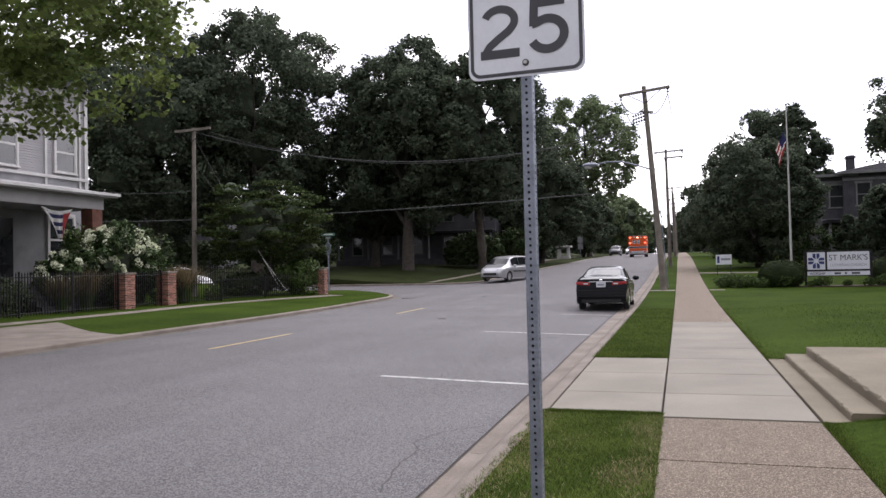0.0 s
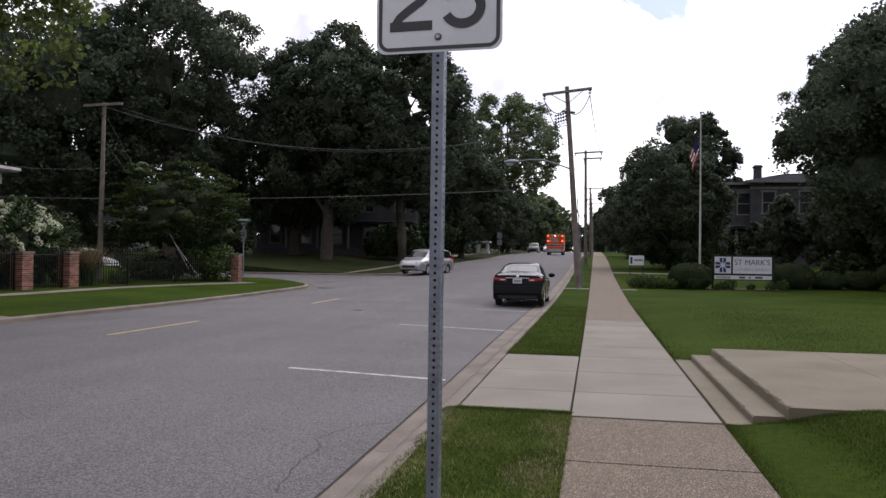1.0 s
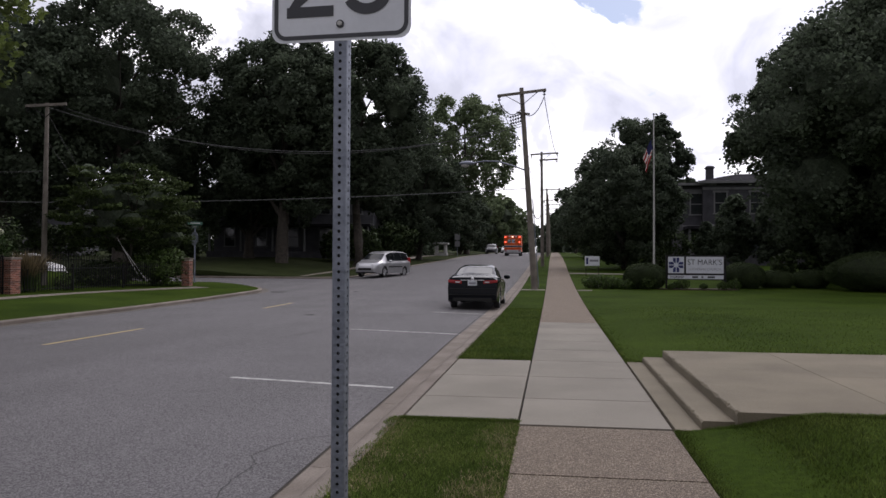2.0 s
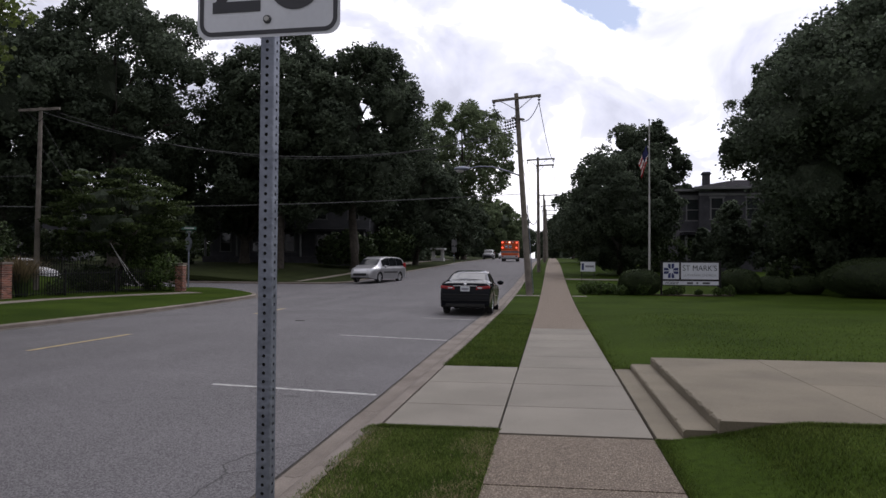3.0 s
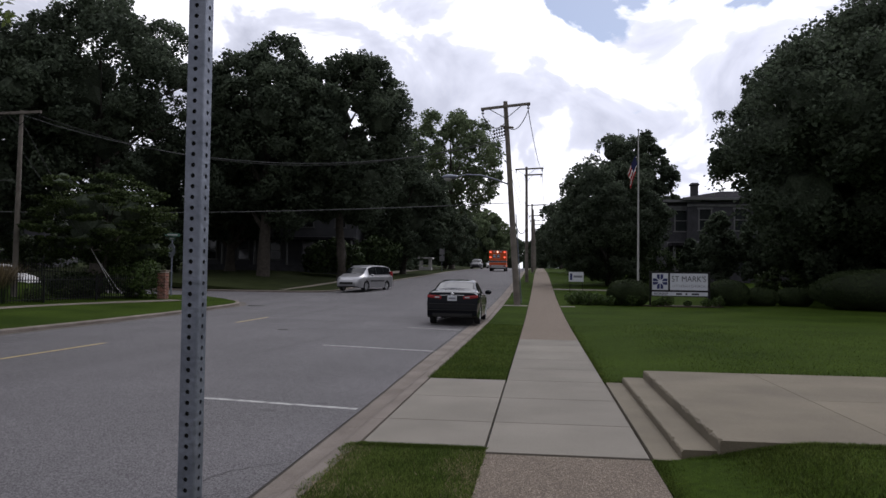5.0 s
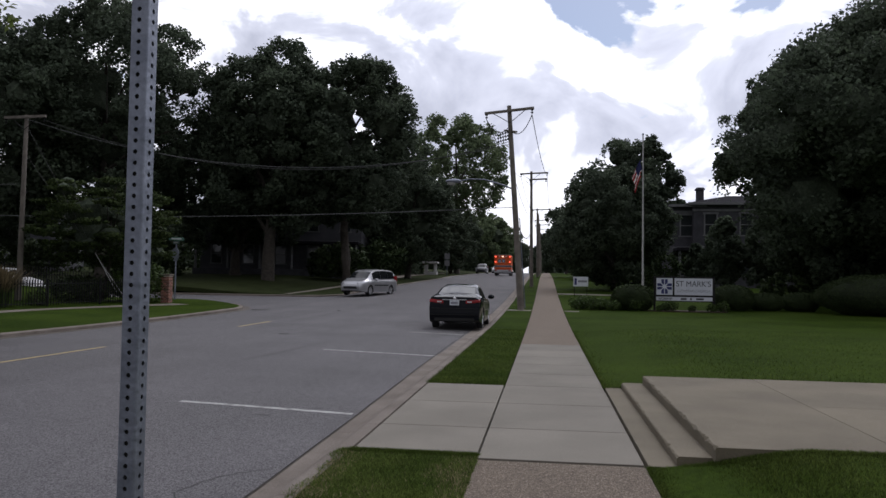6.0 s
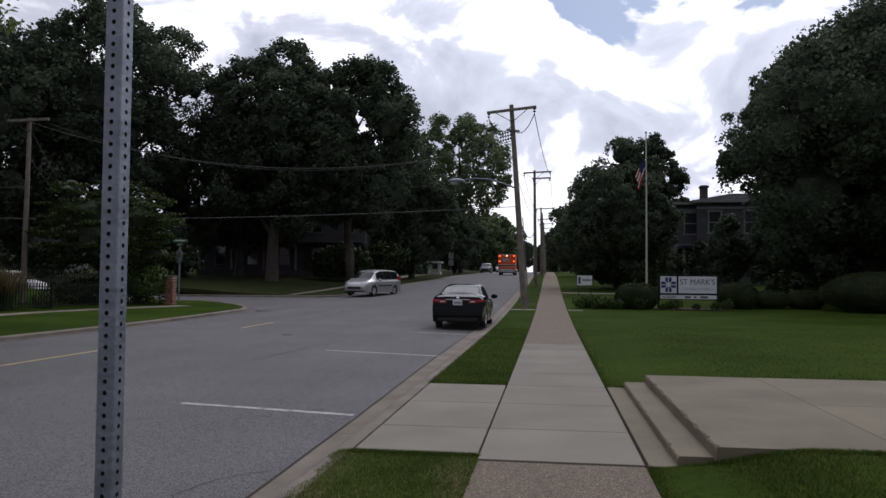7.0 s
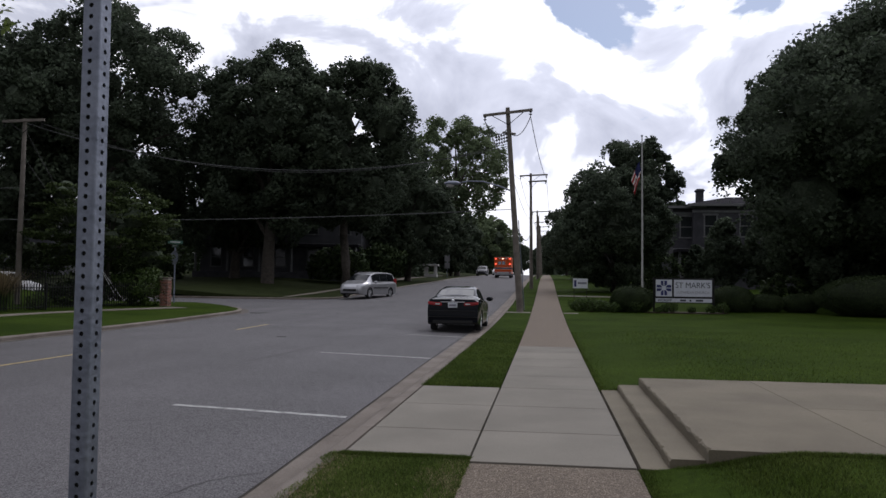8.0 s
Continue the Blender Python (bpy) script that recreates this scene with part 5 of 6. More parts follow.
part("roof", H(bm), M_ROOF, house, "dark shingle roof")

bunting = thing("bunting", (-25.25, 26.9, 4.55), "swagged red, white and blue cloth hung from the porch beam", "bunting")
def swag(u, v):
    """Cloth pinned at two upper corners and gathered to a tip below: u across, v down, 0 to 1."""
    left, right = -0.88 + 0.95 * v ** 0.8, 0.95 - 0.62 * v ** 0.7
    dip = 0.16 * math.sin(math.pi * u) * (1 - v)
    return Vector((0.06 * math.sin(u * 16 + v * 2) * (0.4 + 0.6 * v) + 0.03, left + (right - left) * u, -dip - 1.32 * v))


def swag_band(u0, u1, v0, v1, material, label):
    bm = bmesh.new()
    g = [[bm.verts.new(swag(u, v)) for u in np.linspace(u0, u1, 12)] for v in np.linspace(v0, v1, 5)]
    for p, q in zip(g, g[1:]):
        for i in range(11):
            bm.faces.new((p[i], p[i + 1], q[i + 1], q[i]))
    bmesh.ops.solidify(bm, geom=bm.faces[:], thickness=0.008)
    part("band", bm, material, bunting, label, True)


for k in range(7):
    blue = k in (1, 3, 5)
    swag_band(0.14, 0.72, k / 7, (k + 1) / 7, M_FLAG_BLUE if blue else M_FLAG_WHITE, "dark blue band" if blue else "white band")
swag_band(0.0, 0.14, 0, 1, M_FLAG_WHITE, "white edge")
swag_band(0.72, 1.0, 0.12, 1, M_FLAG_RED, "red edge band")
swag_band(0.72, 1.0, 0.0, 0.12, M_FLAG_WHITE, "white corner")

M_PETAL = mat("cream white petals", (0.62, 0.65, 0.46), (0.80, 0.82, 0.68), 6, 0.7, island=0.15, through_light=0.2)
M_LEAF_BUSH = mat("garden bush leaves", (0.05, 0.085, 0.02), (0.08, 0.125, 0.03), 1.5, 0.6, island=0.4, through_light=0.25, spec=0.3)
M_LEAF_HYDRANGEA = mat("dark hydrangea leaves", (0.022, 0.042, 0.012), (0.042, 0.072, 0.020), 1.5, 0.65, island=0.4, through_light=0.15, spec=0.2)
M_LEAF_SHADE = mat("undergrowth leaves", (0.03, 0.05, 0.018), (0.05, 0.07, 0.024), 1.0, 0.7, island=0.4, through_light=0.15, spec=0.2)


def bush(label, at, rx, ry, h, seed, n=5000, leaf=0.10, material=None, name="bush", flowers=0, base=0.0):
    rng = np.random.default_rng(seed)
    t = thing(name, at, label, name.replace("_", " "))
    pts, mids, sizes, facing = crown_points(rng, (0, 0, base + h * 0.5), (rx, ry, h * 0.5), 22, n // 22, 0.42, 0.2)
    pts[:, 2] = np.maximum(pts[:, 2], 0.02)
    if flowers:
        # added core whose dark colour is the shade behind the leaves
        inner_masses("core", [(np.array([0, 0, base + h * 0.48]), np.array([rx, ry, h * 0.5]) * 0.72)], M_INNER_SHADE, t, seed)
    leaves("foliage", pts, leaf, material or M_LEAF_BUSH, t, seed=seed, facing=facing)
    bm = bmesh.new()
    for k in range(5):
        e = Vector(mids[k * 4 % len(mids)])
        tube(bm, [(0.05 * k - 0.1, 0, -0.1), (e.x * 0.4, e.y * 0.4, h * 0.3), e], [0.03, 0.025, 0.008], 5)
    part("stem", bm, M_BARK, t)
    if flowers:
        d = rng.normal(size=(flowers, 3))
        d[:, 2] = np.abs(d[:, 2]) * 0.9 - 0.15
        d /= np.linalg.norm(d, axis=1)[:, None]
        c = np.array([0, 0, base + h * 0.5]) + d * np.array([rx, ry, h * 0.52]) * rng.uniform(0.92, 1.08, (flowers, 1))
        for q in c:
            k = 70
            b = rng.normal(size=(k, 3))
            b /= np.linalg.norm(b, axis=1)[:, None]
            leaves("bloom", q + b * np.array([0.135, 0.135, 0.12]) * rng.uniform(0.7, 1.2), 0.08, M_PETAL, t, seed=int(rng.integers(1e6)))
    return t


bush("large hydrangea bush covered in cream white blooms", (-24.4, 29.6, left_z(-24.4, 29.6)), 1.35, 2.35, 3.5, 61, 15000, 0.15, M_LEAF_HYDRANGEA, name="hydrangea", flowers=165)
bush("hydrangea bush with cream white blooms by the porch", (-24.4, 26.2, left_z(-24.4, 26.2)), 0.9, 0.9, 2.3, 62, 5200, 0.14, M_LEAF_HYDRANGEA, name="hydrangea", flowers=34)
pot = thing("planter", (-25.7, 28.5, 2.3), "white urn planter on the porch wall with white flowers", "planter")
bm = bmesh.new()
tube(bm, [(0, 0, 0), (0, 0, 0.1), (0, 0, 0.2), (0, 0, 0.6), (0, 0, 0.66)], [0.22, 0.16, 0.2, 0.34, 0.37], 16)
part("urn", bm, M_TRIM, pot, smooth_shade=True)
rngp = np.random.default_rng(7)
plant = leaves("plant", rngp.normal(size=(700, 3)) * np.array([0.3, 0.32, 0.25]) + np.array([0, 0, 0.95]), 0.14, M_LEAF_BUSH, pot, seed=3)
tagged(plant, kind="stuff")
for k in range(14):
    a = rngp.normal(size=(50, 3))
    a /= np.linalg.norm(a, axis=1)[:, None]
    leaves("bloom", a * 0.10 + rngp.normal(size=3) * np.array([0.3, 0.32, 0.22]) + np.array([0.15, 0, 1.05]), 0.07, M_PETAL, pot, seed=k)


def grass_clump(label, at, r, h, seed):
    rng = np.random.default_rng(seed)
    t = thing("ornamental_grass", at, label, "ornamental grass")
    n = 520
    a, lean = rng.uniform(0, math.tau, n), np.abs(rng.normal(size=n)) * 0.35
    hh = h * rng.uniform(0.6, 1.0, n)
    for nm, mtl, lo, hi, w in (("blade", M_LEAF_BUSH, 0.0, 0.62, 0.012), ("plume", M_PLUME, 0.55, 1.0, 0.016)):
        rows = []
        for s in (lo, (lo + hi) / 2, hi):
            out = r * 0.35 * rng.uniform(0.6, 1, n) + lean * hh * s * s
            rows.append(np.stack([np.cos(a) * out, np.sin(a) * out, hh * s], 1))
        side = np.stack([-np.sin(a), np.cos(a), np.zeros(n)], 1) * w
        v = np.stack([rows[0] - side, rows[0] + side, rows[1] + side, rows[1] - side, rows[2]], 1).reshape(-1, 3)
        f = []
        for i in range(n):
            f += [(5 * i, 5 * i + 1, 5 * i + 2, 5 * i + 3), (5 * i + 3, 5 * i + 2, 5 * i + 4)]
        me = bpy.data.meshes.new(nm)
        me.from_pydata(v.tolist(), [], f)
        me.materials.append(mtl)
        ob = new(nm, me)
        ob.parent = t
    return t


for x, y, h in ((-22.3, 31.6, 1.9), (-22.9, 32.4, 1.7), (-23.3, 26.4, 1.8), (-23.5, 25.3, 1.6)):
    grass_clump("tall tawny ornamental grass by the brick pier", (x, y, left_z(x, y)), 0.7, h, int(y * 10))
bush("small dark round shrub by the fence", (-21.9, 33.5, left_z(-21.9, 33.5)), 0.5, 0.5, 0.7, 65, 1200, 0.06, M_LEAF_SHADE)
bush("green vine-covered shrub spilling over the corner fence", (-19.8, 38.6, left_z(-19.8, 38.6)), 1.5, 1.2, 1.9, 66, 5000, 0.12)
bush("dark hedge behind the low fence", (-23.0, 38.4, left_z(-23, 38.4)), 2.2, 1.0, 1.1, 67, 4500, 0.12, M_LEAF_SHADE, "hedge")
bush("dark shrubs beside the house", (-27.5, 34.8, left_z(-27.5, 34.8)), 2.0, 1.8, 3.0, 69, 6000, 0.14, M_LEAF_SHADE)
bush("clipped dark shrubs in the front garden", (-24.2, 21.5, left_z(-24.2, 21.5)), 0.9, 3.4, 1.1, 70, 4000, 0.10, M_LEAF_SHADE)

# stop sign seen from behind, with street name blades
st = thing("stop_sign", (-19.4, 41.4, left_z(-19.4, 41.4)), "grey back of a stop sign with street name blades on top", "road sign", turn=-33)
bm = bmesh.new()
box(bm, -0.03, 0.03, -0.03, 0.03, -0.3, 3.05)
part("post", bm, M_GALV, st)
bm = bmesh.new()
prism(bm, [(0.4 * math.cos(radians(22.5 + 45 * i)), 0.4 * math.sin(radians(22.5 + 45 * i))) for i in range(8)], 0, 0.006)
part("octagon", upright(bm, pose(0, -0.034, 2.45)), M_GALV, st, "bare grey metal octagon")
M_STREET = mat("green name blade", (0.03, 0.10, 0.07), (0.05, 0.14, 0.1), 5, 0.5)
for r, z in ((-9, 3.02), (81, 3.22)):
    bm = bmesh.new()
    box(bm, -0.42 if r < 90 else -0.3, 0.42 if r < 90 else 0.3, -0.008, 0.008, 0, 0.17, 0.003)
    bmesh.ops.transform(bm, matrix=pose(0, 0, z, 0, 0, r), verts=bm.verts)
    blade = part("name_blade", bm, M_STREET, st, "green blade with a pale bar of writing")
    bm = bmesh.new()
    box(bm, -0.28, 0.28, -0.012, 0.012, 0.055, 0.115)
    bmesh.ops.transform(bm, matrix=pose(0, 0, z, 0, 0, r), verts=bm.verts)
    part("writing_bar", bm, M_TRIM, blade)


# ---- shaded houses behind the trees ----
def far_house(label, at, w, d, eave, ridge, wall, turn=0.0, porch=True, cols=5, chimney=None):
    t = thing("house", at, label, "house", turn=turn)
    bm = bmesh.new()
    box(bm, -w / 2, w / 2, 0, d, -0.5, eave)
    part("wall", bm, wall, t)
    bm = bmesh.new()
    o = 0.5
    a = [bm.verts.new(p) for p in ((-w / 2 - o, -o, eave), (w / 2 + o, -o, eave), (w / 2 + o, d + o, eave), (-w / 2 - o, d + o, eave), (-w / 6, d / 2, ridge), (w / 6, d / 2, ridge))]
    for f in ((0, 1, 5, 4), (1, 2, 5), (2, 3, 4, 5), (3, 0, 4), (3, 2, 1, 0)):
        bm.faces.new([a[i] for i in f])
    roof = part("roof", bm, M_ROOF, t)
    bm = bmesh.new()
    box(bm, -w / 2 - o - 0.02, w / 2 + o + 0.02, -o - 0.04, -o + 0.06, eave - 0.2, eave + 0.03)
    part("cornice", bm, M_TRIM_GREY, t, "dull grey cornice")
    if chimney is not None:
        bm = bmesh.new()
        box(bm, chimney - 0.32, chimney + 0.32, d * 0.35, d * 0.35 + 0.8, eave, eave + 1.9, 0.02)
        box(bm, chimney - 0.42, chimney + 0.42, d * 0.35 - 0.1, d * 0.35 + 0.9, eave + 1.65, eave + 1.8, 0.02)
        part("chimney", bm, M_HOUSE_STONE, roof)
    for z in (eave * 0.46, eave * 0.90):
        bm = bmesh.new()
        box(bm, -w / 2 - 0.05, w / 2 + 0.05, -0.07, 0.0, z, z + 0.22, 0.02)
        part("belt_course", bm, M_TRIM_GREY, t, "pale belt course")
    storeys = 2
    for s in range(storeys):
        for i in range(cols):
            x = -w / 2 + w * (i + 0.5) / cols
            z = 1.1 + s * eave * 0.48
            bm = bmesh.new()
            for e in ((x - 0.62, x - 0.5, z, z + 1.9), (x + 0.5, x + 0.62, z, z + 1.9), (x - 0.7, x + 0.7, z + 1.9, z + 2.08), (x - 0.7, x + 0.7, z - 0.12, z), (x - 0.5, x + 0.5, z + 0.9, z + 0.98)):
                box(bm, e[0], e[1], -0.06, 0.02, e[2], e[3])
            win = part("window", bm, M_TRIM_GREY, t, "grey framed window")
            bm = bmesh.new()
            box(bm, x - 0.5, x + 0.5, -0.02, 0.01, z, z + 1.9)
            part("pane", bm, M_GLASS, win)
    if porch:
        bm = bmesh.new()
        box(bm, -w / 2, w / 2, -2.4, -0.02, eave * 0.43, eave * 0.43 + 0.3, 0.03)
        part("porch_roof", bm, M_ROOF, t)
        bm = bmesh.new()
        box(bm, -w / 2, w / 2, -2.4, -0.02, -0.4, 0.5, 0.02)
        part("porch_floor", bm, M_HOUSE_STONE, t)
        for i in range(cols + 1):
            x = -w / 2 + 0.25 + (w - 0.5) * i / cols
            bm = bmesh.new()
            rod(bm, (x, -2.15, 0.5), (x, -2.15, eave * 0.43), 0.13, 0.11, 10)
            part("porch_column", bm, M_TRIM_GREY, t, "grey porch column")
    return t


def L2(x, y):
    return (x, y, gz(y) + 0.5)


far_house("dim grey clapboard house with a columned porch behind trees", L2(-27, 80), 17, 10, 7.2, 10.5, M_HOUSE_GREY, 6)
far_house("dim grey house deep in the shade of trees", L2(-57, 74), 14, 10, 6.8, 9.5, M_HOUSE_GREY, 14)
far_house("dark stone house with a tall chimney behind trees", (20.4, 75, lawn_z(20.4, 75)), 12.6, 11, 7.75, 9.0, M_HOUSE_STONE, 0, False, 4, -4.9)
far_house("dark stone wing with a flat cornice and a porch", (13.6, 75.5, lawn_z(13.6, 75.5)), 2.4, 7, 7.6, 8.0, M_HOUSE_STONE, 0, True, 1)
px, py = -15.7, 112.0
pav = thing("garden_pavilion", (px, py, gz(py)), "small white roofed garden pavilion on the far lawn", "pavilion")
bm = bmesh.new()
box(bm, -0.9, 0.9, -0.7, 0.7, -0.2, 0.4, 0.03)
part("plinth", bm, M_TRIM, pav)
for x in (-0.65, 0.65):
    for y in (-0.5, 0.5):
        bm = bmesh.new()
        box(bm, x - 0.16, x + 0.16, y - 0.16, y + 0.16, 0.4, 1.6, 0.02)
        part("pillar", bm, M_TRIM, pav)
bm = bmesh.new()
box(bm, -1.1, 1.1, -0.9, 0.9, 1.6, 1.85, 0.05)
part("roof", bm, M_TRIM, pav)
bm = bmesh.new()
strip(bm, steps_of(0, 1, 0.05), lambda s: 0.0, lambda s: 1.0, lambda x, s: 0.0, 0.1, 2)
for v in bm.verts:
    s, q, dz = v.co.y, v.co.x, v.co.z
    x = 1.56 + 24 * s
    y = 58.6 - 3.6 * s + (q - 0.5) * 1.3
    v.co = Vector((x, y, lawn_z(x, y) + 0.015 + dz))
tagged(part("pavement_branch", bm, M_CONCRETE), "narrow concrete path branching across the lawn", "path", kind="structure")

bm = bmesh.new()
prism(bm, [(5.9 + 2.1 * math.cos(a) + 1.8, 41.9 + 0.75 * math.sin(a)) for a in np.linspace(0, math.tau, 28, endpoint=False)], gz(41.9) - 0.2, lawn_z(7.7, 41.9) + 0.03)
tagged(part("mulch_bed", bm, M_SOIL), "dark mulch bed under the church sign", "flower bed", kind="structure")

# undergrowth under the trees
for k, (x, y, rx, ry, h) in enumerate(((-47, 66, 5, 2, 3.0), (-38, 70, 5, 2, 2.6), (-19.5, 75, 3.2, 2, 2.8), (-16.6, 82, 2, 3.5, 3.2), (-20, 98, 2.5, 6, 4.2), (-20.2, 116, 2.6, 4, 4.5), (-44, 78, 8, 3, 6), (-36, 92, 9, 3, 7), (-22, 104, 6, 3, 7), (-62, 66, 7, 3, 6))):
    bush("dark shrubs under the old trees", L2(x, y), rx, ry, h, 80 + k, 5200, 0.26 + 0.02 * h, M_LEAF_SHADE)
for k, (x, y, r, h) in enumerate(((13.8, 61, 1.35, 6.3), (16.6, 60, 1.7, 6.8), (20.5, 60, 2.4, 8.0), (24.0, 57, 2.8, 8.2), (27.5, 60, 3.0, 9.0), (31, 62, 3.4, 9.2), (13.0, 67, 1.1, 4.2))):
    tree("dark conical evergreen in front of the stone house", G(x, y), h, r, 0.2, M_LEAF_DARK, 30, 300, 0.26, 100 + k, 0.15, 0.33, name="evergreen", taper=0.75)
for k, (x, y, rx, ry, h) in enumerate(((9.5, 72, 4, 2, 3.5), (22, 55, 4, 1.6, 2.6), (29, 48, 4, 2, 3.2), (17, 52, 3, 1.5, 2.0), (34, 40, 3, 3, 4), (5.4, 92, 1.6, 4, 3))):
    bush("dark shrubs at the back of the church lawn", G(x, y), rx, ry, h, 120 + k, 5200, 0.22, M_LEAF_SHADE)
for k in range(9):
    x, y = 2.3 + 0.36 * k, 42.0 + 0.5 * math.sin(k * 2.1)
    bush("low green shrub in the sign bed", G(x, y), 0.42, 0.42, 0.55 + 0.1 * math.sin(k), 140 + k, 600, 0.07)
for k, x in enumerate((6.35, 6.7, 7.0, 8.0, 8.9, 9.5)):
    bush("small flowering plant in the mulch under the sign", G(x, 41.5 + 0.2 * (k % 2)), 0.2 + 0.05 * (k % 3), 0.2, 0.3 + 0.12 * ((k * 7) % 3), 160 + k, 260, 0.05, M_LEAF_BUSH)


# ---- vehicles ----
def paint(name, dark, light, rough=0.25, metal=0.4):
    return mat(name, dark, light, 1.5, rough, metal=metal, coat=0.05, spec=0.25)


M_BLACK_PAINT = mat("black car paint", (0.004, 0.005, 0.008), (0.008, 0.009, 0.013), 1.5, 0.12, spec=0.15)
M_SILVER_PAINT = paint("silver car paint", (0.36, 0.36, 0.38), (0.42, 0.42, 0.44), 0.3, 0.6)
M_WHITE_PAINT = paint("white car paint", (0.62, 0.62, 0.63), (0.70, 0.70, 0.71), 0.3, 0.0)
M_GREY_PAINT = paint("grey car paint", (0.05, 0.05, 0.056), (0.07, 0.07, 0.078), 0.3, 0.3)
M_ORANGE = paint("safety orange paint", (0.62, 0.085, 0.015), (0.70, 0.11, 0.02), 0.35, 0.0)
M_TYRE = mat("tyre rubber", (0.015, 0.015, 0.016), (0.028, 0.028, 0.03), 9, 0.85, 0.2, 60)
M_RIM = mat("alloy rim", (0.40, 0.40, 0.42), (0.5, 0.5, 0.52), 9, 0.35, metal=0.85)
M_CARGLASS = mat("car glass", (0.008, 0.009, 0.011), (0.013, 0.015, 0.017), 2, 0.08, spec=0.25)
M_REARGLASS = mat("tinted rear glass", (0.008, 0.009, 0.011), (0.013, 0.015, 0.017), 2, 0.03, spec=0.6)
M_TAIL = mat("red tail lamp", (0.26, 0.014, 0.018), (0.38, 0.024, 0.028), 6, 0.2)
M_CHROME = mat("chrome trim", (0.6, 0.6, 0.62), (0.7, 0.7, 0.72), 5, 0.12, metal=1.0)
M_UNDER = mat("underbody plastic", (0.012, 0.012, 0.012), (0.02, 0.02, 0.02), 4, 0.8)
M_PLATE = mat("number plate", (0.55, 0.57, 0.62), (0.66, 0.68, 0.72), 9, 0.5)
M_HEADLAMP = mat("clear headlamp", (0.5, 0.51, 0.53), (0.62, 0.63, 0.65), 9, 0.1, coat=0.6)


def make_car(name, label, at, turn, spec, colour, category="car"):
    """A car from smoothly joined cross-sections; +y is its front. spec: tables along its length."""
    t = thing(name, at, label, category, turn=turn)
    Y, Wd, ROOF, BELT, RW = (spec[k] for k in ("y", "width", "roof", "belt", "roof_width"))
    wheels, wr, base = spec["wheels"], spec["wheel"], spec["base"]

    def at_y(y, table):
        return sum(float(np.interp(y + dy, Y, table)) for dy in (-0.09, -0.03, 0.03, 0.09)) / 4

    def low(y):
        z = base + 0.10 * max(0, (abs(y) - spec["y"][-1] + 0.45)) / 0.45
        for c in wheels:
            r = wr + 0.055
            if abs(y - c) < r:
                z = max(z, wr + math.sqrt(r * r - (y - c) ** 2))
        return z

    def section(y):
        w, top, belt, rw = at_y(y, Wd), at_y(y, ROOF), at_y(y, BELT), at_y(y, RW)
        zl = low(y)
        cab = max(0.0, top - belt)
        return [(0, zl + 0.02), (w * 0.72, zl + 0.02), (w * 0.985, zl), (w, (zl * 0.45 + belt * 0.55)), (w * 0.985, belt - 0.10), (w * 0.95, belt - 0.02), (w * 0.90, belt + 0.004),
                (rw + (w * 0.90 - rw) * 0.5, belt + cab * 0.5 + 0.006), (rw, top - 0.06 * min(1, cab * 3)), (rw * 0.86, top - 0.012 * min(1, cab * 3)), (rw * 0.45, top + 0.004), (0, top + 0.006)]

    def ends(y, z):
        """The tail and the nose bulge at the bumpers and lean in above them."""
        out = 0.0
        for c, sgn in ((Y[0], -1), (Y[-1], 1)):
            near = max(0.0, 1 - abs(y - c) / 0.5)
            bulge = 0.07 * math.exp(-((z - 0.52) / 0.16) ** 2) - 0.16 * max(0, z - 0.8) * spec["lean"] - 0.10 * max(0, 0.42 - z)
            out += sgn * near * bulge
        return y + out

    ys = sorted(set(list(np.linspace(Y[0], Y[-1], 60)) + [c + d for c in wheels for d in np.linspace(-wr - 0.06, wr + 0.06, 17)]))
    S = {y: section(y) for y in ys}
    k = len(S[ys[0]])
    bm = bmesh.new()
    rings = []
    for y in ys:
        q = S[y]
        rings.append([bm.verts.new((x, ends(y, z), z)) for x, z in q] + [bm.verts.new((-x, ends(y, z), z)) for x, z in q[-2:0:-1]])
    m = len(rings[0])
    for a, b in zip(rings, rings[1:]):
        for i in range(m):
            f = bm.faces.new((a[i], a[(i + 1) % m], b[(i + 1) % m], b[i]))
            if i in (0, 1, m - 1, m - 2):
                f.material_index = 1
    for ring in (rings[0], rings[-1]):
        # closed by rows between the two sides, so that the tail and nose are shaped too
        for i in range(1, k - 2):
            bm.faces.new((ring[i], ring[i + 1], ring[m - i - 1], ring[m - i]))
        bm.faces.new((ring[0], ring[1], ring[m - 1]))
        bm.faces.new((ring[k - 2], ring[k - 1], ring[k]))
    body = part("body", bm, [colour, M_UNDER], t, smooth_shade=True)

    def patch(nm, y0, y1, i0, i1, sides, material, label_, off=0.006, n=12, parent=None):
        for s in sides:
            bm = bmesh.new()
            g = []
            for y in np.linspace(y0, y1, n):
                q = section(y)
                row = []
                for i in np.linspace(i0, i1, 7):
                    a, f = int(min(i, k - 2)), i - int(min(i, k - 2))
                    x = q[a][0] * (1 - f) + q[a + 1][0] * f
                    z = q[a][1] * (1 - f) + q[a + 1][1] * f
                    row.append(bm.verts.new((s * (x + (off if i < 9 else 0)), y, z + (off if i > 7.9 else off * 0.4))))
                g.append(row)
            for a, b in zip(g, g[1:]):
                for i in range(6):
                    bm.faces.new((a[i], a[i + 1], b[i + 1], b[i]))
            part(nm, bm, material, parent or t, label_, True)

    for y0, y1 in spec["side_windows"]:
        patch("side_window", y0, y1, 6.25, 7.85, (1, -1), M_CARGLASS, "dark side window")
    y0, y1 = spec["rear_window"]
    bm = bmesh.new()
    g = []
